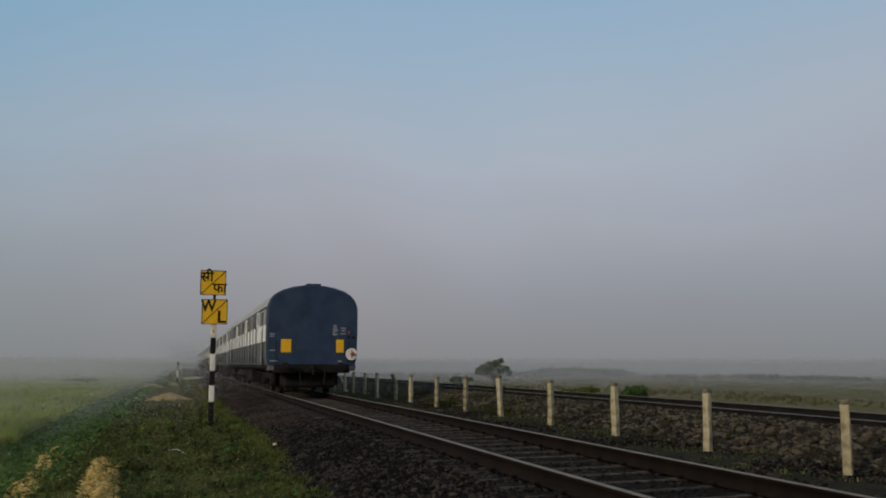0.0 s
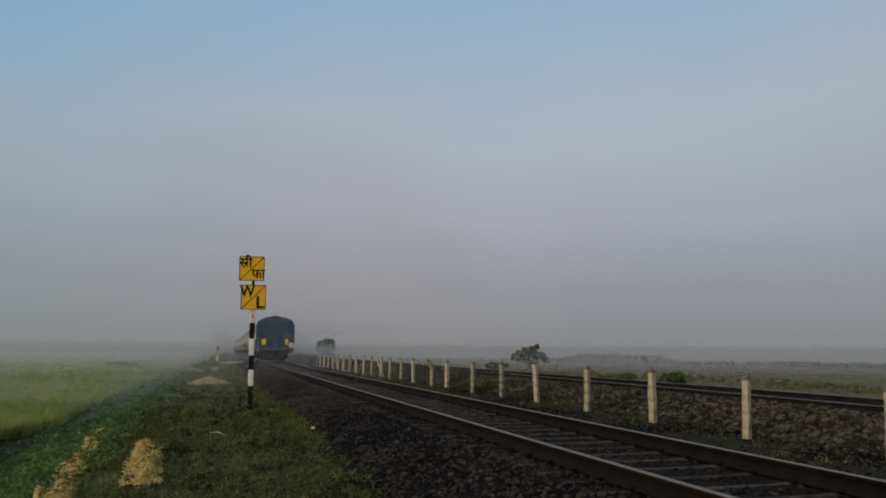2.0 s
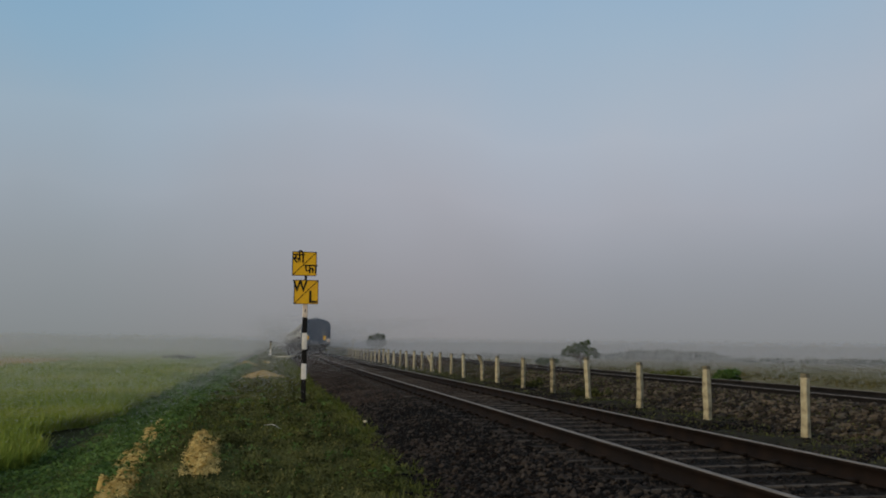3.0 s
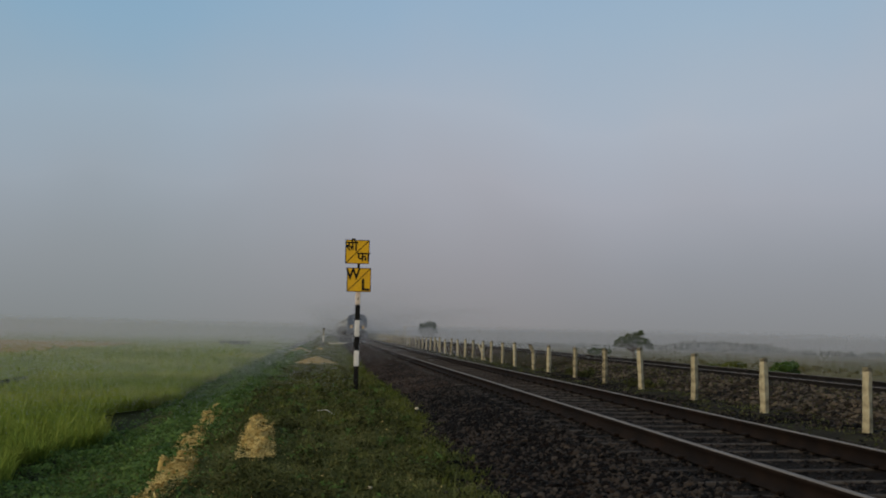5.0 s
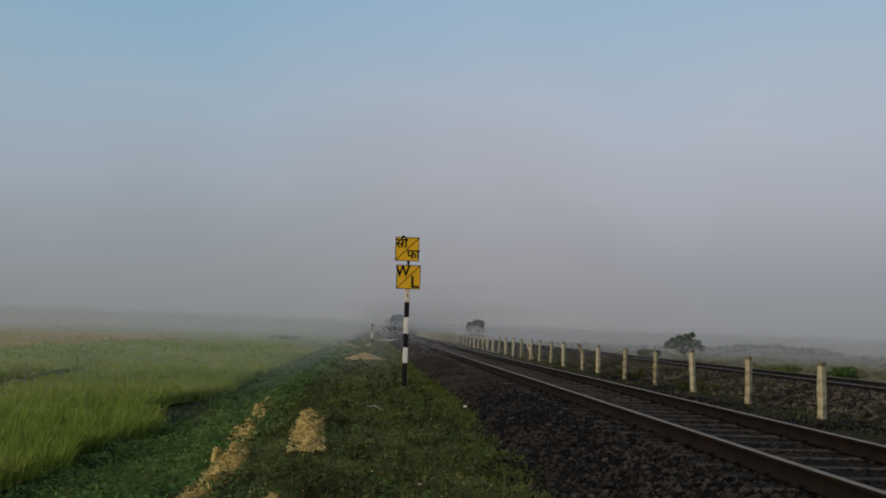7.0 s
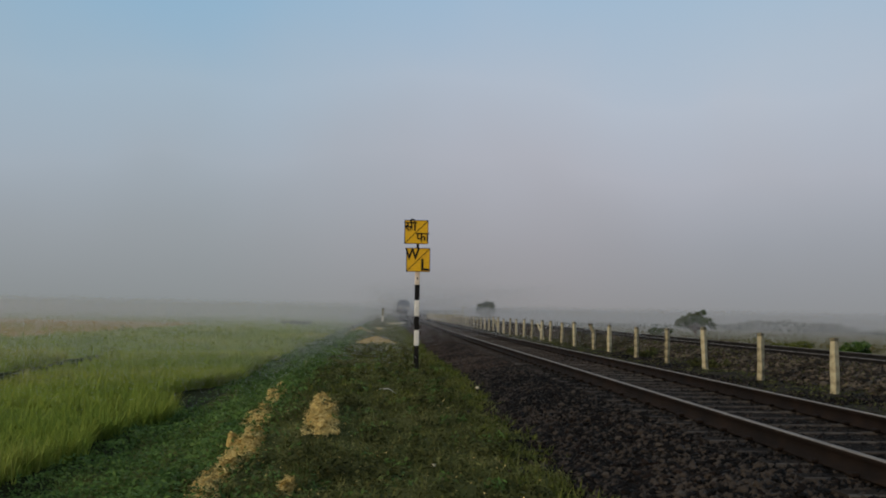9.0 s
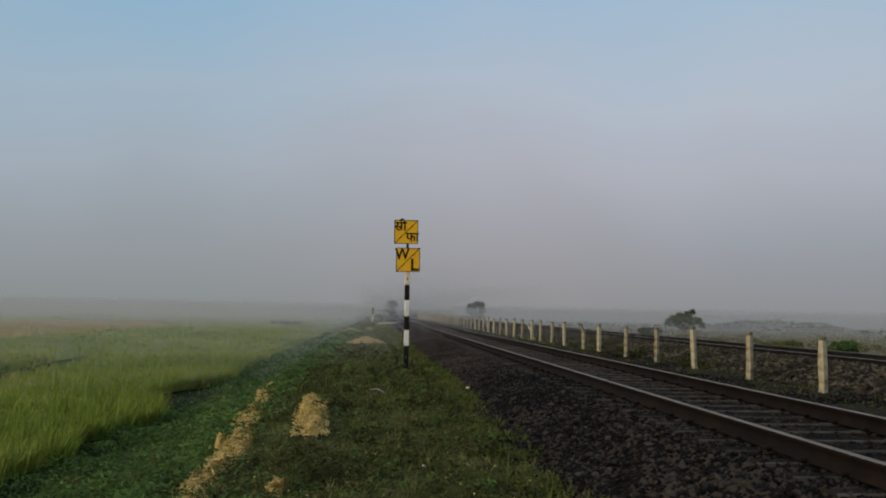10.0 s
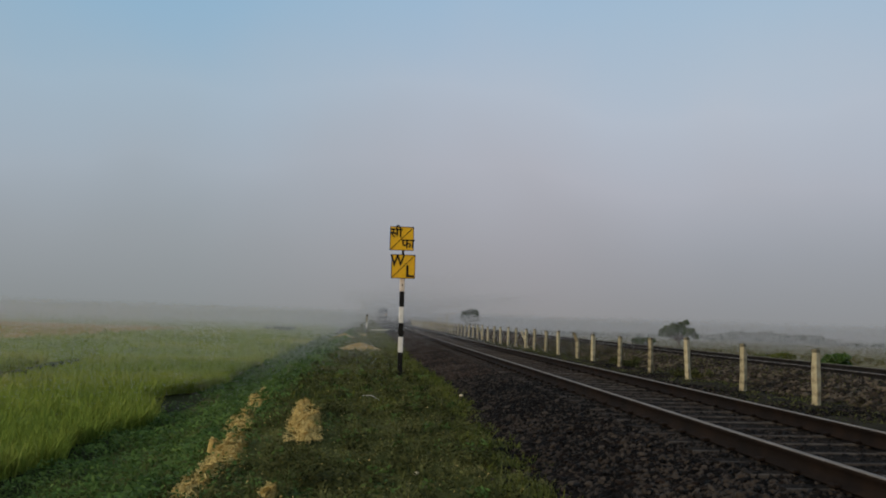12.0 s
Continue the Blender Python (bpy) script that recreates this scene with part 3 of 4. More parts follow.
herbs = leaves("bank_weeds", wx, wy, ground_z(wx, wy), 0.020, 0.16, M_WEED)
tagged(herbs, "leafy bright green weeds growing between the straw heaps", "weeds", kind="stuff")
wx, wy = patchy(15000, -1.7, 1.6, 4.6, 24, 1.5)
herbs = leaves("bank_herbs", wx, wy, ground_z(wx, wy) + 0.02, 0.022, 0.13, M_BANKLEAF)
tagged(herbs, "dark dull leaves of taller herbs in the grass", "weeds", kind="stuff")


def clumped(count, per, x0, x1, y0, y1, power, radius):
    """Places in small round clumps."""
    cx, cy = patchy(count, x0, x1, y0, y1, power)
    n = len(cx) * per
    a, q = rng.uniform(0, math.tau, n), np.sqrt(rng.random(n)) * np.repeat(rng.uniform(0.4, 1.5, len(cx)), per)
    return np.repeat(cx, per) + np.cos(a) * q * radius, np.repeat(cy, per) + np.sin(a) * q * radius


for count, per, x0, x1, y0, y1, size, rise, mat, label in (
        (260, 40, -1.2, 1.4, 5, 30, 0.030, 0.17, M_BANKLEAF, "dark broad-leaved weeds in clumps on the embankment"),
        (70, 36, -0.9, 0.6, 5.5, 9, 0.026, 0.19, M_BANKLEAF, "dark broad-leaved weeds in clumps on the embankment"),
        (130, 30, -1.3, 1.5, 5, 26, 0.026, 0.12, M_WEED, "brighter leafy weeds in clumps on the embankment"),
        (420, 34, -4.3, -1.7, 6, 40, 0.036, 0.24, M_WEED, "tall leafy weeds in clumps down the slope")):
    wx, wy = clumped(count, per, x0, x1, y0, y1, 1.5, 0.13)
    herbs = leaves("weed_clumps", wx, wy, ground_z(wx, wy) + 0.02, size + 0.0009 * np.clip(wy - 8, 0, 30), rise, mat)
    tagged(herbs, label, "weeds", kind="stuff")
wx, wy = patchy(1500, -2.0, 1.4, 5, 30, 1.5)
litter = leaves("dry_litter", wx, wy, ground_z(wx, wy) + 0.05, 0.012, 0.05, M_STRAW)
tagged(litter, "dry pale leaf and straw litter in the grass", "litter", kind="stuff")
wx, wy = patchy(9000, 9.0, 10.7, 8, 45, 1.3)
herbs = leaves("stone_bank_herbs", wx, wy, bank_2_z(wx - bend(wy)) + grade(wy) + 0.02, 0.02 + 0.0009 * np.clip(wy - 7, 0, 30), 0.10, M_BANKLEAF)
tagged(herbs, "dull green herbs growing between the bank's stones", "weeds", kind="stuff")
# rice: a closed canopy with an uneven edge and standing blades
rx = np.concatenate([[-2500, -700, -300, -160, -90, -60, -45, -34, -26, -20], np.arange(-17.5, -9.6, 0.35), [-9.0, -8.2, -7.4, -6.8, -6.4, -6.1, -5.8, -5.5, -5.25, -5.0, -4.8, -4.6]])
ry = np.concatenate([[-60, -20, -6], np.arange(0, 60, 0.7), np.arange(60, 140, 4), [150, 180, 230, 320, 500, 900]])


def rice_edge(y):
    return 0.18 * np.sin(0.55 * y + 1) + 0.16 * np.sin(1.3 * y) + 0.12 * np.sin(3.1 * y) + 0.95 * np.exp(-((np.asarray(y) - 22.6) / 2.0) ** 4)


def path_gap(x, y):
    """1 along the narrow trodden gap that runs through the rice."""
    far = np.abs(x + 12.1 + 0.13 * (np.asarray(y) - 31.0) + 0.35 * np.sin(0.3 * np.asarray(y)))
    return np.clip(1.4 - far / 1.2, 0, 1) * np.clip((47.0 - np.asarray(y)) / 10, 0, 1)


def rice_height(X, XB, Y):
    top = -0.82 + 0.03 * np.sin(0.7 * X + 0.2 * Y) * np.sin(0.5 * Y) + 0.03 * np.sin(2.3 * Y + X)
    fall = np.clip((X + 5.25 + rice_edge(Y)) / 0.3, 0, 1)
    return top * (1 - fall) + fall * -1.15 - 0.45 * path_gap(X, Y)


canopy = grid_sheet("rice_field", rx, ry, rice_height, [M_CANOPY], lambda x: x * 0)
tagged(canopy, "wide field of green unripe rice fading into fog", "rice field", kind="structure")
px, py = np.concatenate([[-260, -150, -90, -60, -45, -34, -26, -20]]), np.concatenate([np.arange(52, 118, 3.0)])
plot = grid_sheet("ripe_rice_plot", px, py, lambda X, XB, Y: -0.70 + 0.03 * np.sin(0.9 * X + Y) - 0.4 * ((Y < 53) | (Y > 114) | (X > -21)), [M_RIPE], lambda x: x * 0)
tagged(plot, "reddish-brown ripening rice plot farther out in the field", "rice field", kind="structure")


def rice_places(n, x0, x1, y0, y1, power):
    y = y0 + (y1 - y0) * rng.random(n) ** power
    x = x1 - (x1 - x0) * rng.random(n) ** 1.5
    x = x - rice_edge(y) * np.clip((x + 9) / 4, 0, 1)
    keep = rng.random(n) > path_gap(x, y)
    x, y = x[keep], y[keep]
    return x + bend(y), y


def rice_hills(n, per, x0, x1, y0, y1, power, radius):
    """Rice stands in hills of many blades; each hill has its own height."""
    cx, cy = rice_places(n, x0, x1, y0, y1, power)
    x, y = np.repeat(cx, per), np.repeat(cy, per)
    tall = np.repeat(rng.uniform(0.78, 1.14, len(cx)), per)
    a, q = rng.uniform(0, math.tau, len(x)), rng.random(len(x)) ** 0.7
    return x + np.cos(a) * q * radius, y + np.sin(a) * q * radius, tall


h1, h2 = rice_hills(5600, 15, -16, -4.7, 5, 38, 1.5, 0.10), rice_hills(3200, 9, -45, -4.8, 25, 90, 1.2, 0.22)
hx, hy, tall = (np.concatenate(q) for q in zip(h1, h2))
rice = blades("rice_plants", hx, hy, np.full(len(hx), -1.0) + grade(hy), 0.50 * tall, 0.010 + 0.0007 * np.clip(hy - 8, 0, 60), 0.65, M_RICE)
tagged(rice, "standing green rice plants with drooping leaf tips", "rice", kind="stuff")


# ---------------------------------------------------------------- straw heaps
def straw_heap(x, y, length, width, height, seed, turn=0.0, strands=900, crest=0.0):
    """A mound of threshed straw, with loose strands over it; crest: how far its height lies towards its far end."""
    r = np.random.default_rng(seed)
    z0 = float(ground_z(np.array(x), np.array(y)))
    base = new("straw_heap")
    base.matrix_basis = pose(x, y, z0 - 0.03, 0, 0, turn)
    tagged(base, "heap of pale golden threshed straw on the grass" if y < 20 or height < 0.08 else "low heap of dull brown straw on the embankment", "straw heap", "straw heaps")
    fresh = y < 20 or height < 0.08
    lobes = []

    def tall(t):
        return (1 - crest) * (1 - 0.9 * abs(t)) + crest * (0.5 + 1.1 * t)
    for k in range(14 + int(14 * length)):
        t = r.uniform(-0.5, 0.5)
        spread = width * max(0.12, 1.25 - 2.3 * abs(t - 0.12 * crest))
        lobes.append((r.uniform(-0.42, 0.42) * spread + 0.10 * width * math.sin(5 * t * length + seed), t * length, r.uniform(0.5, 1.0) * tall(t), r.uniform(0.10, 0.28) * min(width, 0.6)))
    lobes += [(0.15 * width * math.sin(9 * t + seed), t * length, r.uniform(0.5, 0.85) * tall(t), (0.45 - 0.75 * abs(t)) * width) for t in np.linspace(-0.4, 0.4, 3 + int(3 * length))]

    def surf(px, py):
        h = np.zeros_like(px)
        for lx, ly, lh, lr in lobes:
            d2 = ((px - lx) ** 2 + (py - ly) ** 2) / (lr * lr)
            h = np.maximum(h, height * lh * np.maximum(0, 1.0 - d2) ** 0.8)
        if width > 0.7:
            q = np.sqrt((px / width / 0.62) ** 2 + (py / length / 0.55) ** 2)
            h = np.maximum(0.55 * h * np.clip(2.2 - 2 * q, 0, 1), height * np.clip(1 - q, 0, 1) * (0.9 + 0.1 * np.sin(9 * px) * np.sin(7 * py)))
        return h
    nx, ny = 14 + int(width / 0.022), 18 + int(length / 0.035)
    ax, ay = np.linspace(-0.8 * width, 0.8 * width, nx), np.linspace(-0.66 * length, 0.66 * length, ny)
    PX, PY = np.meshgrid(ax, ay)
    HZ = surf(PX, PY)
    HZ = np.where(HZ > 0.012, HZ + 0.02 + r.normal(0, 0.012, HZ.shape), -0.12)
    v = np.stack([PX + r.normal(0, 0.006, PX.shape), PY + r.normal(0, 0.008, PX.shape), HZ], -1).reshape(-1, 3)
    i = (np.arange(ny - 1)[:, None] * nx + np.arange(nx - 1)[None]).ravel()
    f = np.stack([i, i + 1, i + nx + 1, i + nx], 1)
    ob = soup("straw_mass", v, f, M_STRAWBED if fresh else M_OLDSTRAW, True)
    ob.parent = base
    px, py = r.uniform(-0.62, 0.62, strands * 2) * width, r.uniform(-0.62, 0.62, strands * 2) * length
    hz = surf(px, py)
    keep = np.where((hz > 0.01) | (r.random(strands * 2) < 0.13))[0][:strands]
    px, py, hz, strands = px[keep], py[keep], hz[keep], len(keep)
    a, tilt, ln = r.uniform(0, math.tau, strands), r.uniform(-0.5, 0.5, strands), r.uniform(0.03, 0.10, strands)
    d = np.stack([np.cos(a) * np.cos(tilt), np.sin(a) * np.cos(tilt), np.sin(tilt)], 1) * ln[:, None]
    s = np.stack([-np.sin(a), np.cos(a), 0 * a], 1) * (0.0020 + 0.00012 * y)
    c = np.stack([px, py, np.maximum(hz + 0.02, 0.05) + 0.008], 1)
    q = np.stack([c - d / 2 - s, c - d / 2 + s, c + d / 2 + s, c + d / 2 - s + np.array([0, 0, 0.006])], 1).reshape(-1, 3)
    st = soup("straw_cover", q, np.arange(strands * 4).reshape(-1, 4), M_STRAW if fresh else M_OLDSTRAW)
    st.parent = base
    tagged(st, kind="stuff")
    return base


for k, (x, y, ln, wd, ht, tn, ns, crest) in enumerate([
        (-1.68, 14.4, 4.8, 0.31, 0.21, 3, 5200, 0.5), (-1.55, 11.4, 2.4, 0.34, 0.23, 5, 4800, 0.5), (-1.33, 9.1, 1.5, 0.36, 0.28, 4, 4800, 0.5), (-1.33, 7.0, 2.4, 0.22, 0.15, 0, 2600, 0.5),
        (-0.67, 10.9, 2.7, 0.34, 0.27, 3, 4200, 0.5), (-0.70, 6.8, 0.4, 0.12, 0.14, 0, 500, 0.0), (-0.05, 36.0, 2.4, 1.5, 0.36, 0, 2200, 0.0), (-1.88, 24.9, 0.9, 0.4, 0.10, 0, 260, 0.0), (-0.1, 62.0, 2.0, 0.5, 0.2, 0, 250, 0.0),
        (-1.3, 56.0, 3.0, 1.3, 0.36, 0, 900, 0.0), (-1.73, 22.4, 0.7, 0.25, 0.07, 0, 200, 0.0), (-1.6, 33.6, 1.6, 0.5, 0.07, 0, 260, 0.0), (0.9, 34.0, 0.3, 0.8, 0.06, 10, 200, 0.0)]):
    straw_heap(x + float(bend(y)), y, ln, wd, ht, 40 + k, tn, ns, crest)


# ---------------------------------------------------------------- the whistle sign
def lettering(text, size, x, z, y, parent, mat, name, wide=1.0):
    cu = bpy.data.curves.new(name, "FONT")
    cu.body, cu.size, cu.extrude, cu.align_x, cu.align_y = text, size, 0.002, "CENTER", "CENTER"
    cu.offset = 0.005 if ord(text[0]) > 900 else 0.007
    tmp = bpy.data.objects.new(name, cu)
    me = bpy.data.meshes.new_from_object(tmp)
    bpy.data.objects.remove(tmp)
    ob = mesh_part(name, me, mat, parent)
    ob.matrix_basis = pose(x, y, z, 90, 0, 0) @ Matrix.Diagonal((wide * 1.06, 1.1 if ord(text[0]) > 900 else 1.0, 1, 1))
    return ob


def whistle_sign():
    base = new("whistle_sign")
    base.matrix_basis = pose(1.07, 20.8, -0.03, 0, -0.5, 0)
    tagged(base, "two yellow whistle boards on a black and white banded post", "sign")
    edges = [(-0.1, 0.59, M_BLACK), (0.59, 0.98, M_WHITE), (0.98, 1.33, M_BLACK), (1.33, 1.74, M_WHITE), (1.74, 2.13, M_BLACK), (2.13, 2.50, M_PINK)]
    for z0, z1, m in edges:
        bm = bmesh.new()
        add_box(bm, -0.062, 0.062, -0.05, 0.05, z0, z1, 0.014)
        part("post_band", bm, m, base)
    part("rust_mark", box(-0.013, 0.016, -0.052, -0.045, 2.25, 2.33, 0.003), M_BARK, base, "small rust-brown mark")
    part("post_top", box(-0.03, 0.03, -0.02, 0.04, 2.50, 3.70, 0.006), M_BLACK, base)
    for z0, dx, words in ((3.18, -0.045, (("सी", 0.31), ("फा", 0.30))), (2.466, 0.01, (("W", 0.40), ("L", 0.42)))):
        b = part("board", box(dx - 0.30, dx + 0.30, -0.058, -0.05, z0, z0 + 0.60, 0.002), M_YELLOW, base, "yellow square enamel board")
        bm = bmesh.new()
        for x0, x1, q0, q1 in ((-0.305, -0.29, 0, 0.6), (0.29, 0.305, 0, 0.6), (-0.305, 0.305, -0.005, 0.01), (-0.305, 0.305, 0.59, 0.605)):
            add_box(bm, dx + x0, dx + x1, -0.064, -0.048, z0 + q0, z0 + q1)
        part("rim", bm, M_BLACK, b, "thin black painted rim")
        bm = box(-0.415, 0.415, -0.061, -0.057, -0.009, 0.009)
        bmesh.ops.rotate(bm, verts=bm.verts, cent=(0, 0, 0), matrix=Matrix.Rotation(radians(-45), 3, "Y"))
        bmesh.ops.translate(bm, verts=bm.verts, vec=(dx, 0, z0 + 0.30))
        part("diagonal", bm, M_BLACK, b, "black diagonal stripe")
        lettering(words[0][0], words[0][1], dx - 0.15, z0 + 0.435, -0.0625, b, M_BLACK, "letter", 0.8 if words[0][0] == "W" else 1.0)
        lettering(words[1][0], words[1][1], dx + 0.16, z0 + 0.165, -0.0625, b, M_BLACK, "letter")
    return base


whistle_sign()

# a distant banded marker post, with a pale slab on the grass beside it
marker = new("marker_post")
marker.matrix_basis = pose(0.82, 78.0, float(grade(78.0)))
tagged(marker, "small black and white trackside marker post in the fog", "post")
for z0, z1, m in ((-0.1, 0.35, M_BLACK), (0.35, 0.95, M_WHITE), (0.95, 1.55, M_CONCRETE)):
    part("post_band", box(-0.07, 0.07, -0.05, 0.05, z0, z1, 0.012), m, marker)
part("cap", box(-0.11, 0.11, -0.05, 0.05, 1.55, 1.68, 0.02), M_BLACK, marker)
slab = part("concrete_slab", box(-1.0, 1.0, -2.2, 2.2, -0.3, 0.05, 0.06), M_SLAB)
slab.matrix_basis = pose(2.55, 92.5, -0.16, 0, -2.5, -14)
tagged(slab, "pale flat slab lying on the embankment grass", "slab")

stick = part("fallen_stick", tube([(0.10, 14.6, 0.06), (0.25, 14.4, 0.09), (0.38, 14.0, 0.05)], [0.005, 0.007, 0.003], 6), M_ROOF)
tagged(stick, "pale dry broken stick lying in the grass", "stick")
for k, (x, y, r) in enumerate([(1.86, 14.7, 0.036), (0.57, 7.8, 0.026)]):
    bm = bmesh.new()
    bmesh.ops.create_icosphere(bm, subdivisions=2, radius=r)
    for v in bm.verts:
        v.co *= 1 + 0.25 * noise.noise(v.co * 9 + Vector((k, 0, 0)))
        v.co.z *= 0.7
    bmesh.ops.translate(bm, verts=bm.verts, vec=(x, y, float(ground_z(np.array(x), np.array(y))) + 0.05 + (0.05 if k == 0 else 0)))
    tagged(part("white_stone", bm, M_CONCRETE), "small pale stone among the grass", "stone", "pale stones")


# ---------------------------------------------------------------- fence posts
def post_mesh(seed, crank=0):
    r = random.Random(seed)
    bm = bmesh.new()
    secs = [(-0.25, 0.064), (0.0, 0.064), (0.2, 0.063), (0.45, 0.061), (0.7, 0.060), (0.985, 0.059), (1.03, 0.058), (1.05, 0.052)]
    rings = []
    for z, h in secs:
        j = lambda: r.uniform(-0.007, 0.007)
        off = crank * max(0, z - 0.82) * 1.2
        rings.append([bm.verts.new((sx * h + j() + off, sy * h * 0.9 + j(), z + j())) for sx, sy in ((-1, -1), (1, -1), (1, 1), (-1, 1))])
    for a, b in zip(rings, rings[1:]):
        for k in range(4):
            bm.faces.new((a[k], a[(k + 1) % 4], b[(k + 1) % 4], b[k]))
    bm.faces.new(rings[-1])
    bm.faces.new(rings[0][::-1])
    bmesh.ops.bevel(bm, geom=[e for e in bm.edges if abs(e.verts[0].co.z - e.verts[1].co.z) > 0.1], offset=0.012, segments=1, affect="EDGES")
    bmesh.ops.recalc_face_normals(bm, faces=bm.faces)
    for f in bm.faces:
        f.material_index = int(f.calc_center_median().z > 1.0)
    me = bpy.data.meshes.new("fence_post")
    bm.to_mesh(me)
    bm.free()
    me.materials.append(M_POST)
    me.materials.append(M_CAP)
    return me


POSTS = [post_mesh(k) for k in range(5)]
CRANK = post_mesh(9, -1)
FENCE_Y = [2.9, 5.8, 8.7, 11.65, 14.6, 17.53, 20.6, 23.4, 26.3, 29.5, 31.7, 34.9, 37.4, 40.0, 42.2, 45.0, 47.6, 50.3]
FENCE_Y += [50.3 + 2.75 * k for k in range(1, 42)]
for k, y in enumerate(FENCE_Y):
    lean = {8.7: -1.5, 20.6: -4.0, 14.6: 0.8}.get(y, random.uniform(-1.6, 1.6))
    ob = new("fence_post", CRANK if y == 31.7 else POSTS[k % 5])
    x = X_FENCE + float(bend(y)) * 0.9
    ob.matrix_basis = pose(x, y, float(ground_z(np.array(x), np.array(y))) - 0.03, random.uniform(-1, 1), lean, random.uniform(24, 46)) @ Matrix.Diagonal((1, 1, random.uniform(0.98, 1.06), 1))
    tagged(ob, "weathered pale concrete fence post in rough grass" if y < 60 else "pale concrete fence post fading into the fog", "fence post", "fence posts")
for y0 in (43.6, 61.0):
    brace = part("fence_brace", tube([(0, -1.0, -0.05), (0, 0.0, 0.8)], [0.05, 0.05], 4), M_POST)
    brace.matrix_basis = pose(X_FENCE + float(bend(y0)), y0, 0.12 + float(grade(y0)), 0, 0, 10)
    tagged(brace, "slanting concrete brace leaning on a fence post", "fence brace")


# ---------------------------------------------------------------- trees and scrub
def leaf_cloud(name, centres, radii, per, size, mat, r):
    c = np.repeat(np.asarray(centres, float), per, 0)
    rad = np.repeat(np.asarray(radii, float), per)
    n = len(c)
    d = r.normal(size=(n, 3))
    d /= np.linalg.norm(d, axis=1, keepdims=True)
    p = c + d * (rad * r.random(n) ** 0.45)[:, None] * np.array([1, 1, 0.75])
    a, b = r.normal(size=(n, 3)), r.normal(size=(n, 3))
    a /= np.linalg.norm(a, axis=1, keepdims=True)
    b = np.cross(a, b)
    b /= np.linalg.norm(b, axis=1, keepdims=True)
    s = size * r.uniform(0.6, 1.3, n)[:, None]
    v = np.stack([p - a * s, p + b * s * 0.5, p + a * s, p - b * s * 0.5], 1).reshape(-1, 3)
    return soup(name, v, np.arange(n * 4).reshape(-1, 4), mat)


def tree(x, y, height, spread, label, seed, trunk=0.14, flat=0.5, clumps=16, leaf=0.12, per=220, start=0.35, fill=0.72):
    r = np.random.default_rng(seed)
    z = float(ground_z(np.array(x), np.array(y)))
    base = new("tree")
    base.matrix_basis = pose(x, y, z)
    tagged(base, label, "tree", "trees beyond the line")
    mid = height * start
    part("trunk", tube([(0, 0, -0.1), (0.06, 0, mid * 0.6), (0.0, 0.05, mid), (0.1, 0, height * 0.8)], [trunk, trunk * 0.8, trunk * 0.65, trunk * 0.2], 7), M_BARK, base)
    tips, rads = [], []
    for k in range(clumps):
        a = k * 2.4 + r.uniform(-0.4, 0.4)
        q = math.sqrt((k + 0.5) / clumps)
        tip = (math.cos(a) * spread / 2 * q * r.uniform(0.75, 1.05), math.sin(a) * spread / 2 * q, mid + (height - mid) * (1 - flat * q ** 2) * r.uniform(fill, 1.0) - 0.15)
        tips.append(tip)
        rads.append(spread * r.uniform(0.09, 0.15))
        if k % 2 == 0:
            part("limb", tube([(0, 0.03, mid * r.uniform(0.7, 1.0)), tuple(0.55 * c for c in tip[:2]) + (mid + (tip[2] - mid) * 0.45,), tip], [trunk * 0.5, trunk * 0.3, trunk * 0.1], 5), M_BARK, base)
    leaf_cloud("crown", tips, rads, per, leaf, M_LEAF, r).parent = base
    return base


def bush(x, y, height, spread, label, seed, mat=M_LEAF, leaf=0.1, per=260):
    r = np.random.default_rng(seed)
    z = float(ground_z(np.array(x), np.array(y)))
    base = new("bush")
    base.matrix_basis = pose(x, y, z - 0.05)
    tagged(base, label, "bush", "bushes beyond the line")
    tips = [(r.normal(0, spread * 0.25), r.normal(0, spread * 0.25), height * r.uniform(0.25, 0.8)) for _ in range(14)]
    for t in tips[:5]:
        part("stem", tube([(0, 0, 0), tuple(0.5 * c for c in t), t], [0.03, 0.02, 0.01], 5), M_BARK, base)
    leaf_cloud("foliage", tips, [spread * r.uniform(0.12, 0.22) for _ in tips], per, leaf, mat, r).parent = base
    return base


tree(32.2, 80.0, 3.0, 3.9, "small spreading tree with gaps in its ragged crown", 5, start=0.2, flat=0.62, clumps=26, fill=0.5, per=110, leaf=0.12)
tree(22.0, 160.0, 4.0, 4.3, "dense squarish tree standing grey in the fog", 4, flat=0.12, clumps=60, leaf=0.2, start=0.03, per=220, fill=0.02)
bush(23.2, 43.0, 0.62, 2.2, "low green scrub beyond the far line", 11, M_VERGE)
bush(22.6, 36.8, 1.15, 1.3, "bright green bush growing beyond the far line", 12, M_WEED)
bush(25.5, 72.0, 1.0, 1.6, "dark rounded bush behind the far line", 13)
bush(9.0, 27.0, 0.32, 0.9, "tuft of green weeds between the fence posts", 15, M_BANKLEAF, 0.04, 60)
bush(9.0, 21.5, 0.36, 0.8, "tuft of green weeds between the fence posts", 16, M_BANKLEAF, 0.04, 60)


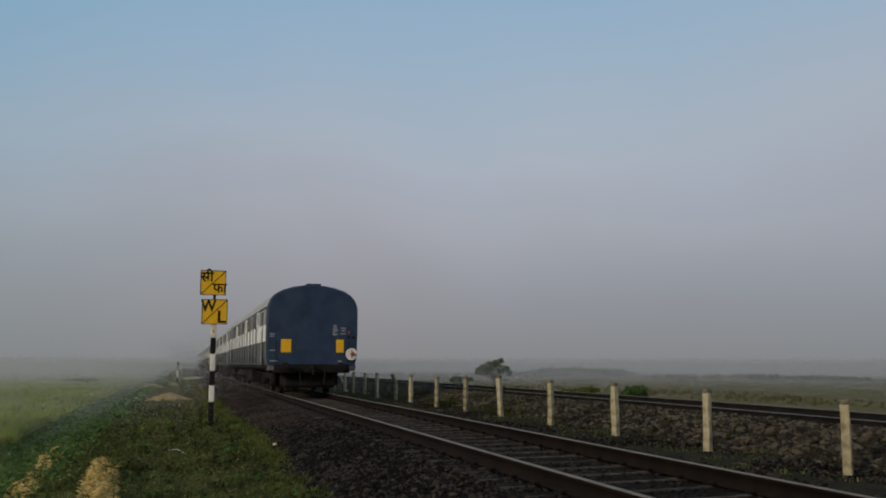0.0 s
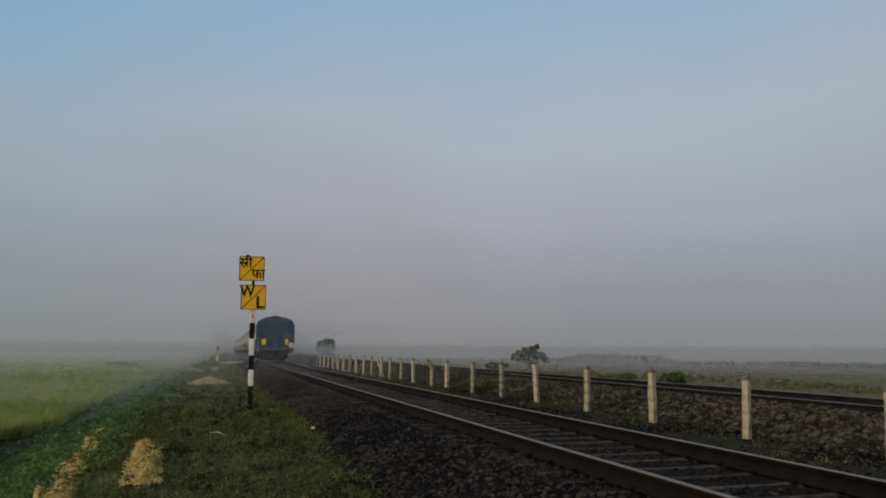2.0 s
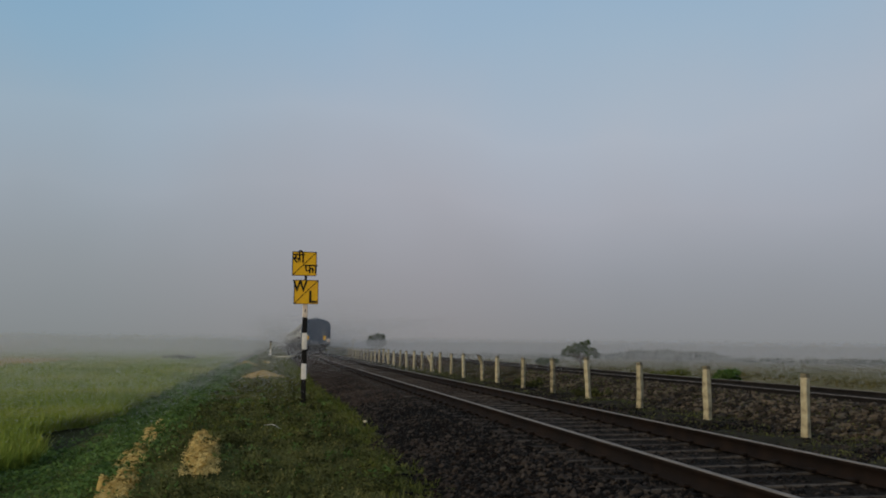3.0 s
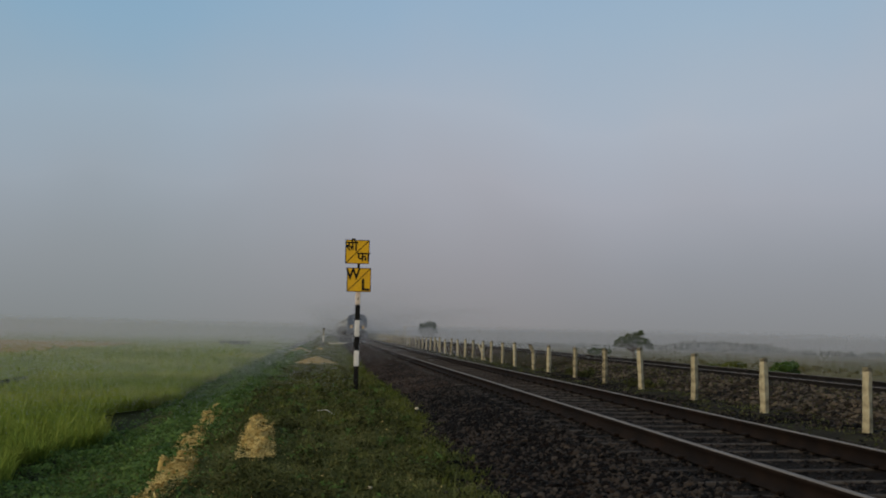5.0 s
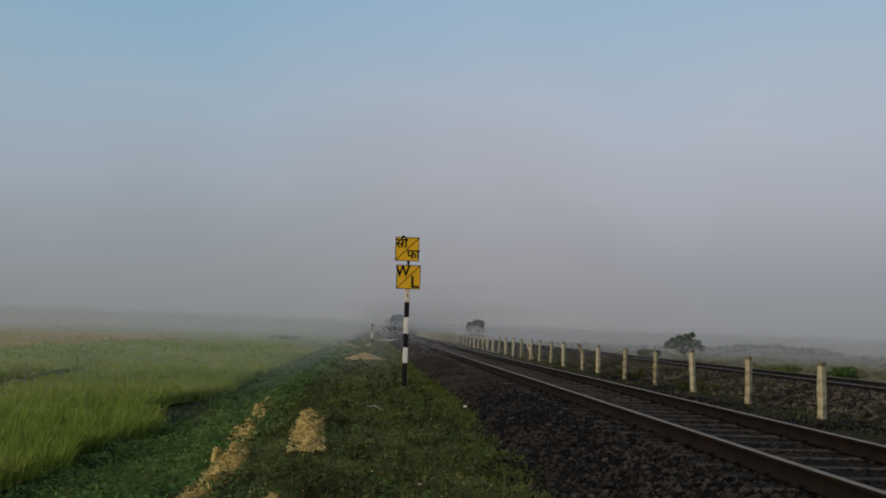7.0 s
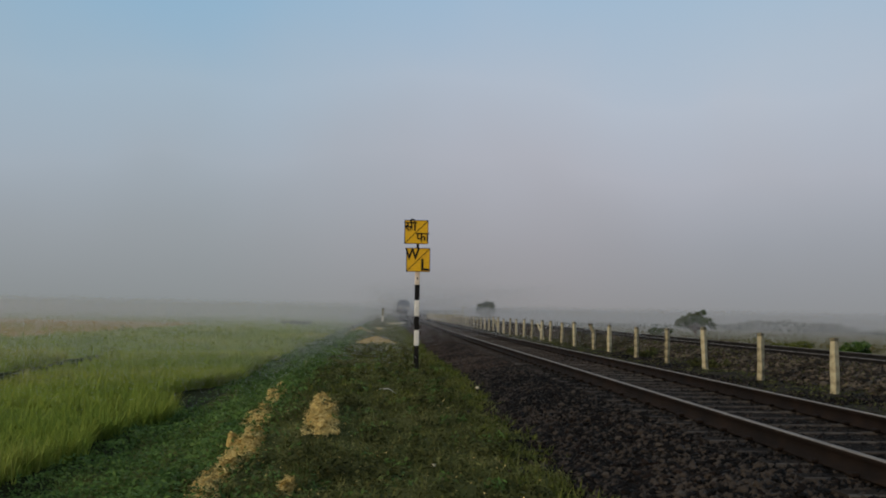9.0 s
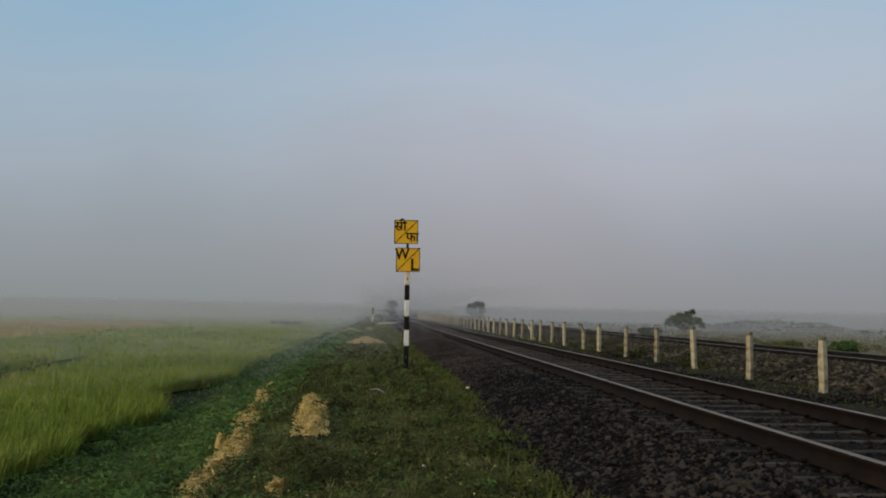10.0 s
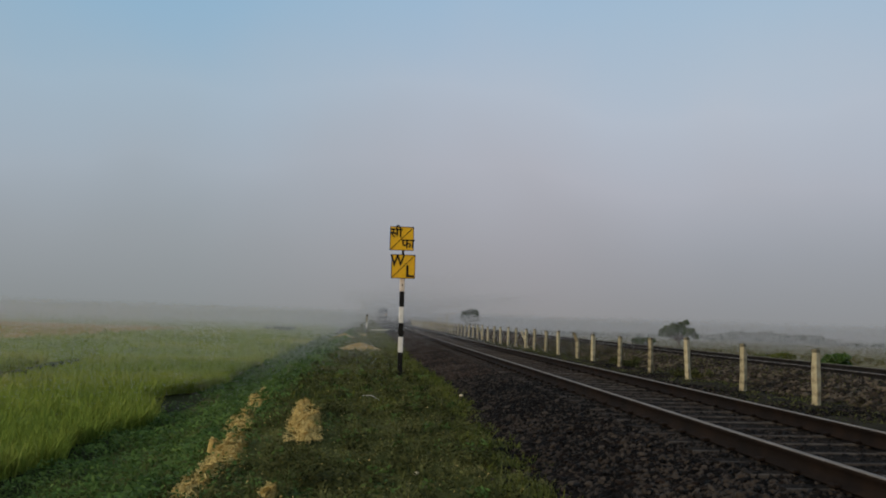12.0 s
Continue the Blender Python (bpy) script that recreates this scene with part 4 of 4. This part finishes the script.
def far_wood(name, label, r0, r1, a0, a1, count, h0, h1, seed, leaf=0.4, base=-1.0, mat=M_MIST_WOOD):
    """An uneven belt of far trees and scrub between two bearings, highest in its middle."""
    r = np.random.default_rng(seed)
    t = np.sort(r.random(count))
    a, d = np.radians(a0 + (a1 - a0) * t), r0 + (r1 - r0) * t + r.normal(0, 3, count)
    x, y = d * np.sin(a), d * np.cos(a)
    hgt = (h0 + (h1 - h0) * np.sin(math.pi * t) ** 0.7 * (0.8 + 0.2 * np.sin(t * 23 + seed))) * r.uniform(0.7, 1.05, count)
    c, rad = [], []
    for k in range(count):
        for j in range(3):
            c.append((x[k] + r.normal(0, 0.5) * hgt[k], y[k] + r.normal(0, 1.0), base + hgt[k] * (0.2 + 0.28 * j)))
            rad.append(hgt[k] * 0.34)
    ob = leaf_cloud(name, c, rad, 60, leaf, mat, r)
    tagged(ob, label, "woods", kind="stuff")
    return ob


far_wood("far_woods", "grey rounded belt of low woods in the fog", 150, 150, 23.5, 31.5, 230, 0.6, 1.9, 21, 0.36)
far_wood("far_scrub", "pale scrub line lost in the fog", 140, 120, 31.0, 48.0, 110, 0.5, 1.0, 22, 0.25)
far_wood("far_scrub", "pale scrub line lost in the fog", 150, 150, 12.0, 24.0, 70, 0.4, 0.8, 25, 0.25)
far_wood("near_scrub", "low scrub across the rough pasture", 75, 45, 20.0, 47.0, 130, 0.12, 0.34, 23, 0.10, -0.62, M_PASTURE)
far_wood("field_hedge", "dark low hedge standing in the rice field", 125, 125, -6.3, -4.2, 34, 0.2, 0.34, 24, 0.12, -1.0)

for x, y, h in ((12.6, 128.0, 1.7), (14.2, 131.0, 2.3)):
    mast = new("trackside_mast")
    mast.matrix_basis = pose(x, y, float(ground_z(np.array(x), np.array(y))))
    tagged(mast, "thin grey mast beside the line in the fog", "mast", "trackside masts")
    part("pole", tube([(0, 0, -0.2), (0, 0, h)], [0.08, 0.06], 8), M_CONCRETE, mast)
    part("arm", box(-0.05, 0.5, -0.04, 0.04, h - 0.3, h - 0.2, 0.01), M_CONCRETE, mast)


# ---------------------------------------------------------------- the train
COACH_LEN, COACH_GAP = 21.4, 0.9
SECTION = [(1.53, 1.02), (1.60, 1.35), (1.62, 2.2), (1.61, 2.95), (1.585, 3.18), (1.50, 3.38), (1.36, 3.54), (1.12, 3.69), (0.75, 3.81), (0.36, 3.875), (0.0, 3.90)]
RING = [(x, z) for x, z in SECTION] + [(-x, z) for x, z in SECTION[-2::-1]]


def shell(lo, hi, y0, y1, grow=0.0):
    """The coach section between two indices of the ring, swept along y, 3 cm thick."""
    pts = RING[lo:hi + 1]
    bm = bmesh.new()
    rows = []
    for y in (y0, y1):
        rows.append([bm.verts.new((x * (1 + grow), y, z + grow)) for x, z in pts])
        rows.append([bm.verts.new((x * 0.98, y, z - 0.03 * (z > 3))) for x, z in pts])
    a, ai, b, bi = rows
    for i in range(len(pts) - 1):
        bm.faces.new((a[i], a[i + 1], b[i + 1], b[i]))
        bm.faces.new((ai[i + 1], ai[i], bi[i], bi[i + 1]))
        bm.faces.new((a[i + 1], a[i], ai[i], ai[i + 1]))
        bm.faces.new((b[i], b[i + 1], bi[i + 1], bi[i]))
    bm.faces.new((a[0], b[0], bi[0], ai[0]))
    bm.faces.new((b[-1], a[-1], ai[-1], bi[-1]))
    bmesh.ops.recalc_face_normals(bm, faces=bm.faces)
    return bm


def end_wall(y, thick):
    """A flat end with the coach's outline and softly rounded edges."""
    bm = bmesh.new()
    rings = []
    for dy, k in ((0.0, 0.965), (0.02, 0.988), (0.07, 1.0), (abs(thick), 1.0)):
        cy = 2.3
        rings.append([bm.verts.new((x * k, y + math.copysign(dy, thick), cy + (z - cy) * k)) for x, z in RING])
    n = len(RING)
    for a, b in zip(rings, rings[1:]):
        for i in range(n):
            bm.faces.new((a[i], a[(i + 1) % n], b[(i + 1) % n], b[i]))
    bm.faces.new(rings[0])
    bm.faces.new(rings[-1][::-1])
    bmesh.ops.recalc_face_normals(bm, faces=bm.faces)
    return bm


def wheel(parent, x, y):
    bm = bmesh.new()
    for r, w, dx in ((0.457, 0.12, 0.0), (0.485, 0.03, -0.06 * (1 if x > 0 else -1)), (0.14, 0.2, 0.03 * (1 if x > 0 else -1))):
        c = bmesh.ops.create_cone(bm, cap_ends=True, segments=20, radius1=r, radius2=r, depth=w)
        bmesh.ops.rotate(bm, verts=c["verts"], cent=(0, 0, 0), matrix=Matrix.Rotation(radians(90), 3, "Y"))
        bmesh.ops.translate(bm, verts=c["verts"], vec=(x + dx, y, 0.457))
    part("wheel", bm, M_UNDER, parent)


def bogie(parent, y):
    bm = bmesh.new()
    for s in (-1, 1):
        add_box(bm, s * 1.12 - 0.07, s * 1.12 + 0.07, y - 1.75, y + 1.75, 0.52, 0.80, 0.03)
        for yy in (-1.45, 1.45):
            add_box(bm, s * 1.12 - 0.12, s * 1.12 + 0.12, y + yy - 0.22, y + yy + 0.22, 0.30, 0.64, 0.03)
            add_box(bm, s * 1.15 - 0.06, s * 1.15 + 0.06, y + yy - 0.42, y + yy - 0.28, 0.4, 0.95, 0.02)
            add_box(bm, s * 1.15 - 0.06, s * 1.15 + 0.06, y + yy + 0.28, y + yy + 0.42, 0.4, 0.95, 0.02)
    add_box(bm, -1.1, 1.1, y - 0.3, y + 0.3, 0.5, 0.85, 0.03)
    b = part("bogie", bm, M_UNDER, parent, "black grimy bogie frame")
    for yy in (-1.45, 1.45):
        for x in (-0.84, 0.84):
            wheel(b, x, y + yy)


def coach(rear):
    """A coach; its origin is on the rail tops under its middle, its rear towards -y."""
    base = new("train_coach")
    tagged(base, "last passenger coach with a flat dark blue end wall" if rear else "passenger coach with a pale window band over dusty blue", "train coach", "coaches of the train")
    h = COACH_LEN / 2
    y0, y1 = -h + 0.2, h - 0.2
    n = len(RING)
    part("side_wall", shell(0, 3, y0, y1), M_SIDE, base, "dusty dark blue-grey side")
    part("side_wall", shell(n - 4, n - 1, y0, y1), M_SIDE, base, "dusty dark blue-grey side")
    part("roof", shell(3, n - 4, y0, y1), M_ROOF, base, "dull grey curved roof")
    tail = part("end_wall", end_wall(-h, 0.22), M_BLUE, base, "plain dark blue end wall")
    part("end_wall", end_wall(h, -0.22), M_BLUE, base, "plain dark blue end wall")
    part("floor_frame", box(-1.45, 1.45, y0, y1, 0.86, 1.06, 0.02), M_UNDER, base)
    for s in (-1, 1):
        part("window_band", box(min(s * 1.605, s * 1.632), max(s * 1.605, s * 1.632), y0 + 0.02, y1 - 0.02, 1.88, 2.47, 0.004), M_BAND, base, "pale grey painted band")
        part("window_strip", box(min(s * 1.606, s * 1.6325), max(s * 1.606, s * 1.6325), y0 + 0.02, y1 - 0.02, 2.475, 3.03, 0.003), M_STRIP, base, "grey strip between the windows")
        part("rain_gutter", box(min(s * 1.59, s * 1.65), max(s * 1.59, s * 1.65), y0, y1, 3.05, 3.10, 0.01), M_SIDE, base)
        count = 13
        for k in range(count):
            yc = y0 + 1.35 + k * (y1 - y0 - 2.7) / (count - 1)
            xa, xb = s * 1.632, s * 1.648
            if k in (0, count - 1):
                bm = box(min(s * 1.628, s * 1.652), max(s * 1.628, s * 1.652), yc - 0.42, yc + 0.42, 1.08, 2.95, 0.01)
                d = part("door", bm, M_SIDE, base, "dark blue coach door")
                part("door_window", box(min(s * 1.652, s * 1.66), max(s * 1.652, s * 1.66), yc - 0.27, yc + 0.27, 2.52, 2.9, 0.01), M_GLASS, d)
                part("door_band", box(min(s * 1.651, s * 1.656), max(s * 1.651, s * 1.656), yc - 0.34, yc + 0.34, 1.88, 2.47, 0.002), M_BAND, d, "pale grey painted band")
                part("handrail", tube([(s * 1.69, yc - 0.55, 1.2), (s * 1.69, yc - 0.55, 2.3)], [0.016, 0.016], 6), M_ROOF, d)
                continue
            w = 0.48
            part("window", box(min(xa, xa + s * 0.008), max(xa, xa + s * 0.008), yc - w, yc + w, 2.52, 2.98, 0.002), M_GLASS, base, "dusty window glass")
            bm = bmesh.new()
            for ya, yb, za, zb in ((-w - 0.06, -w, 2.48, 3.03), (w, w + 0.06, 2.48, 3.03), (-w, w, 2.48, 2.53), (-w, w, 2.97, 3.03), (-0.03, 0.03, 2.53, 2.97)):
                add_box(bm, min(s * 1.63, s * 1.66), max(s * 1.63, s * 1.66), yc + ya, yc + yb, za, zb)
            part("window_frame", bm, M_BAND if k % 4 == 1 else M_STRIP if k % 4 == 3 else M_SIDE, base, "painted window frame")
            for ya, yb in ((0.52, 0.66), (0.86, 1.00)) if k % 3 else ((0.30, 1.05),):
                part("panel_seam", box(min(s * 1.63, s * 1.645), max(s * 1.63, s * 1.645), yc + ya, yc + yb, 1.89, 2.46), M_SIDE if k % 3 == 1 else M_STRIP, base)
            part("body_seam", box(min(s * 1.60, s * 1.628), max(s * 1.60, s * 1.628), yc + 0.70, yc + 0.73, 1.12, 1.86), M_UNDER, base)
        part("side_sill", box(min(s * 1.50, s * 1.60), max(s * 1.50, s * 1.60), y0, y1, 0.93, 1.06, 0.02), M_UNDER, base)
        part("battery_box", box(min(s * 0.85, s * 1.4), max(s * 0.85, s * 1.4), -2.6, 0.2, 0.32, 0.88, 0.04), M_UNDER, base)
        part("air_tank", box(min(s * 0.8, s * 1.35), max(s * 0.8, s * 1.35), 1.4, 3.6, 0.42, 0.88, 0.12), M_UNDER, base)
    for k in range(6):
        part("roof_vent", box(-0.28, 0.28, y0 + 2 + k * 3.4, y0 + 2.4 + k * 3.4, 3.84, 3.99, 0.05), M_ROOF, base)
    for yy in (-7.3, 7.3):
        bogie(base, yy)
    for e in (-1, 1):
        yb = e * h
        bm = box(-1.35, 1.35, min(yb, yb - e * 0.25), max(yb, yb - e * 0.25), 0.78, 1.12, 0.03)
        beam = part("headstock", bm, M_UNDER, base)
        for s in (-1, 1):
            part("buffer", tube([(s * 0.98, yb, 1.0), (s * 0.98, yb + e * 0.30, 1.0), (s * 0.98, yb + e * 0.32, 1.0), (s * 0.98, yb + e * 0.38, 1.0)], [0.08, 0.07, 0.16, 0.15], 14), M_UNDER, beam)
            part("brake_hose", tube([(s * 0.42, yb + e * 0.02, 0.92), (s * 0.44, yb + e * 0.16, 0.75), (s * 0.40, yb + e * 0.14, 0.42)], [0.03, 0.03, 0.03], 6), M_UNDER, beam)
        part("coupler", tube([(0, yb, 0.98), (0, yb + e * 0.28, 0.96), (0, yb + e * 0.33, 0.72)], [0.08, 0.06, 0.05], 8), M_UNDER, beam)
    part("brake_gear", box(-0.95, 0.95, -h + 0.5, -h + 1.6, 0.25, 0.9, 0.1), M_UNDER, base)
    if rear:
        part("roof_ridge", box(-0.26, 0.26, -h + 0.03, -h + 0.5, 3.84, 3.945, 0.03), M_BLUE, tail)
        for x0, x1 in ((-1.54, -1.12), (0.98, 1.54)):
            part("corner_step", box(x0, x1, -h + 0.01, -h + 0.5, 0.86, 1.06, 0.03), M_SIDE, tail)
        for x0, x1 in ((-1.10, -0.75), (0.84, 1.11)):
            part("marker_panel", box(x0, x1, -h - 0.022, -h + 0.01, 1.50, 1.96, 0.006), M_YELLOW, tail, "yellow painted rectangle")
        disc = part("tail_disc", tube([(1.39, -h - 0.05, 1.45), (1.39, -h - 0.07, 1.45)], [0.215, 0.21], 24), M_WHITE, tail, "white round tail board")
        part("tail_lamp", tube([(1.42, -h - 0.06, 1.46), (1.42, -h - 0.17, 1.46)], [0.075, 0.06], 12), M_RED, disc, "red tail lamp")
        part("lamp_bracket", box(1.38, 1.41, -h - 0.08, -h - 0.07, 1.30, 1.60), M_RED, disc)
        for x0, x1, z in ((0.70, 0.90, 2.28), (0.72, 0.86, 2.36), (0.70, 0.84, 2.20), (0.70, 0.88, 2.12), (0.73, 0.85, 2.44), (1.00, 1.18, 2.35), (1.02, 1.16, 2.26), (1.00, 1.17, 2.15), (-1.50, -1.32, 2.12), (-1.50, -1.36, 2.04), (-1.50, -1.30, 1.55), (-1.48, -1.20, 1.18), (0.90, 1.05, 1.18)):
            part("painted_mark", box(x0, x1, -h - 0.004, -h + 0.01, z, z + 0.04), M_STRIP, tail, "faint white stencilled mark")
        for x, z in ((1.30, 2.22), (1.28, 2.05), (1.46, 2.05)):
            part("lamp_socket", tube([(x, -h, z), (x, -h - 0.05, z)], [0.05, 0.045], 10), M_RED if z > 2.1 else M_UNDER, tail)
        for s in (-1, 1):
            part("grab_rail", tube([(s * 1.28, -h - 0.05, 1.15), (s * 1.28, -h - 0.05, 1.9)], [0.012, 0.012], 6), M_UNDER, tail)
    return base


COACHES = [coach(True)]
plain = coach(False)
COACHES.append(plain)
for _ in range(5):
    COACHES.append(copy_thing(plain, pose(0, 0, 0)))


# ---------------------------------------------------------------- fog near the ground
def fog_flakes(name, c, side, r):
    """Tiny flakes at the places c, all tilted alike to the sun, so that the fog is evenly lit."""
    n = len(c)
    d = np.array(sun_from)
    p = np.cross(d, (0.0, 0.0, 1.0))
    p /= np.linalg.norm(p)
    q = np.cross(d, p)
    a = r.uniform(0, math.tau, n)[:, None]
    face = 0.55 * d + 0.835 * (np.cos(a) * p + np.sin(a) * q)
    e1 = np.cross(face, r.normal(size=(n, 3)))
    e1 /= np.linalg.norm(e1, axis=1, keepdims=True)
    e2 = np.cross(face, e1)
    s = side * 0.577 * r.uniform(0.8, 1.2, n)[:, None]
    v = np.stack([c + e1 * s, c + (-0.5 * e1 + 0.866 * e2) * s, c + (-0.5 * e1 - 0.866 * e2) * s], 1).reshape(-1, 3)
    ob = soup(name, v, np.arange(n * 3).reshape(-1, 3), M_FOG)
    tagged(ob, "low grey morning fog lying over field and track", "fog", kind="stuff")


def fog_count(volume, depth, side):
    return int(volume / depth / (0.5 * 0.433 * side * side))


def fog_bank(r0, r1, side, field, line, right, r, top=1.9):
    """Ground fog as drifting specks of water, thinning out towards its top. field, line and right: the way in metres over which
    it hides most of a thing, over the paddies, along the railway and over the pasture."""
    a0, a1, lo, mid = radians(-26), radians(47.5), -1.05, 1.0
    least = min(field, line, right)
    n = fog_count(0.5 * (a1 - a0) * (r1 * r1 - r0 * r0) * (mid - lo + 0.5 * (top - mid)), least, side)
    rad, a = np.sqrt(r.uniform(r0 * r0, r1 * r1, n)), r.uniform(a0, a1, n)
    x, y = rad * np.sin(a), rad * np.cos(a)
    low = r.random(n) < (mid - lo) / (mid - lo + 0.5 * (top - mid))
    z = np.where(low, r.uniform(lo, mid, n), mid + (top - mid) * (1 - np.sqrt(r.random(n))))
    across = (x - bend(y)) / np.maximum(1.0, y / 110)
    depth = np.interp(across, [-3, 0.3, 8.5, 12], [field, line, line, right])
    keep = r.random(n) < least / depth
    fog_flakes("fog", np.stack([x, y, z], 1)[keep], side, r)


def low_fog(r0, r1, side, depth, r, a0, a1, tall):
    """Thin mist just over the ground between two bearings."""
    a0, a1 = radians(a0), radians(a1)
    n = fog_count(0.5 * (a1 - a0) * (r1 * r1 - r0 * r0) * tall, depth, side)
    rad, a = np.sqrt(r.uniform(r0 * r0, r1 * r1, n)), r.uniform(a0, a1, n)
    k = r.random(n) < np.clip(np.minimum(a1 - a, a - a0) / 0.05, 0, 1) * np.clip((rad - r0) / 8, 0, 1)
    x, y = (rad * np.sin(a))[k], (rad * np.cos(a))[k]
    fog_flakes("fog", np.stack([x, y, np.maximum(ground_z(x, y), -0.6) + 0.1 + tall * r.random(len(x))], 1), side, r)


def fog_over_line(y0, y1, side, depth, r):
    """The fog stands higher along the line."""
    x0, x1 = (0.0, 8.5) if y1 < 90 else (-3.5, 20.0)
    n = fog_count((x1 - x0) * 3.4 * (y1 - y0), depth, side)
    y, u = r.uniform(y0, y1, n), r.random(n)
    x = r.uniform(x0, x1, n)
    keep = r.random(n) < np.clip(np.minimum(x - x0, x1 - x) / 3, 0, 1)
    z = 1.3 + 3.4 * np.where(u > 0.7, 0.7 + (u - 0.7) * r.random(n), u)
    fog_flakes("fog", np.stack([x + bend(y), y, z], 1)[keep], side, r)


fog_rng = np.random.default_rng(77)
low_fog(15, 40, 0.0100, 105, fog_rng, -30, 3.5, 1.0)
low_fog(29, 40, 0.0090, 170, fog_rng, 0.5, 24, 1.5)
fog_bank(38, 72, 0.0205, 200, 300, 270, fog_rng, 1.7)
fog_bank(72, 125, 0.046, 92, 220, 100, fog_rng, 2.0)
fog_bank(125, 220, 0.120, 46, 260, 44, fog_rng, 2.2)
fog_bank(220, 340, 0.16, 70, 125, 65, fog_rng, 3.4)
fog_over_line(46, 80, 0.0145, 260, fog_rng)
fog_over_line(80, 150, 0.034, 190, fog_rng)
fog_over_line(150, 320, 0.075, 200, fog_rng)


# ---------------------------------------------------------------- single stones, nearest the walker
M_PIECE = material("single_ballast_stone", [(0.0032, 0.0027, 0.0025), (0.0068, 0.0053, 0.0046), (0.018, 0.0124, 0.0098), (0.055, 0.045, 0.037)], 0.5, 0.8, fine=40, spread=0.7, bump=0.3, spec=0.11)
M_PITCHED = material("single_bank_stone", [(0.011, 0.0095, 0.0075), (0.022, 0.0182, 0.014), (0.038, 0.031, 0.023), (0.085, 0.071, 0.053)], 0.5, 0.9, fine=25, spread=0.55, bump=0.5, spec=0.15)


def single_stones(owner, places, lo, hi, mat, r):
    shapes, f = stone_shapes(10, r, True)
    data = []
    for v in shapes:
        me = bpy.data.meshes.new("stone")
        me.from_pydata((v * np.array([1.0, 1.0, 0.85])).tolist(), [], f.tolist())
        me.materials.append(mat)
        data.append(me)
    for k, p in enumerate(places):
        ob = new("stone", data[k % 10])
        ob.parent = owner
        size = r.uniform(lo, hi)
        ob.matrix_basis = pose(*p, r.uniform(-35, 35), r.uniform(-35, 35), r.uniform(0, 360)) @ Matrix.Diagonal((size, size * r.uniform(0.7, 1.0), size * r.uniform(0.6, 0.9), 1))


stone_rng = np.random.default_rng(91)
rng = np.random.default_rng(92)
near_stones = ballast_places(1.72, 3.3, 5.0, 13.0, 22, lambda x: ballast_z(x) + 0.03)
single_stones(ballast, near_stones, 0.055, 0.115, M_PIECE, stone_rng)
pitched = ballast_places(9.25, 10.7, 9.0, 20.0, 14, lambda x: bank_2_z(x) + 0.03)
single_stones(bank2, pitched, 0.11, 0.24, M_PITCHED, stone_rng)


# ---------------------------------------------------------------- round and behind the walker
rng = np.random.default_rng(93)
tufts(1500, 10, -2.5, 1.9, -7, 4.6, 1.0, 0.12, 0.075, 0.012, "bank_grass", M_BLADE, "short dark tufted grass on top of the embankment")
wx, wy = patchy(9000, -4.6, -1.7, -7, 5.2, 1.0)
tagged(leaves("ditch_weeds", wx, wy, ground_z(wx, wy), 0.030, 0.18, M_WEED), "lush green creeping weeds on the slope and ditch", "weeds", kind="stuff")
hx, hy, tall = rice_hills(1300, 12, -16, -4.7, -7, 5.2, 1.0, 0.10)
tagged(blades("rice_plants", hx, hy, np.full(len(hx), -1.0), 0.50 * tall, 0.011, 0.65, M_RICE), "standing green rice plants with drooping leaf tips", "rice", kind="stuff")
p_back = np.concatenate([ballast_places(1.75, 3.75, -7, 4.6, 260, ballast_z), ballast_places(3.3, 5.6, -7, 4.6, 160, lambda x: ballast_z(x) - 0.013), ballast_places(5.65, 7.6, -7, 8, 160, ballast_z)])
tagged(scatter_stones("ballast_stones", p_back, rng.uniform(0.05, 0.11, len(p_back)), M_STONE, rng, False), "dark crushed stone ballast heaped beside the rails", "ballast", kind="stuff")
p_back = ballast_places(9.1, 11.0, -7, 6, 110, bank_2_z)
tagged(scatter_stones("bank_stones", p_back, rng.uniform(0.09, 0.23, len(p_back)), M_RUBBLE, rng, False), "rough brown stones pitched on the far line's bank", "stones", kind="stuff")


# ---------------------------------------------------------------- what moves
TAIL_AT, SPEED = 29.0, 21.0


def motions():
    for k, ob in enumerate(COACHES):
        rows = []
        for i in range(13):
            t = float(i)
            y = TAIL_AT + SPEED * t + COACH_LEN / 2 + k * (COACH_LEN + COACH_GAP)
            slope = float(bend(y + 5) - bend(y - 5)) / 10
            rows.append((t, pose(X_MID + 0.06 + float(bend(y)), y, RAIL_TOP + float(grade(y)), 0, 0, -math.degrees(math.atan(slope)))))
        walk(ob, rows)


motions()
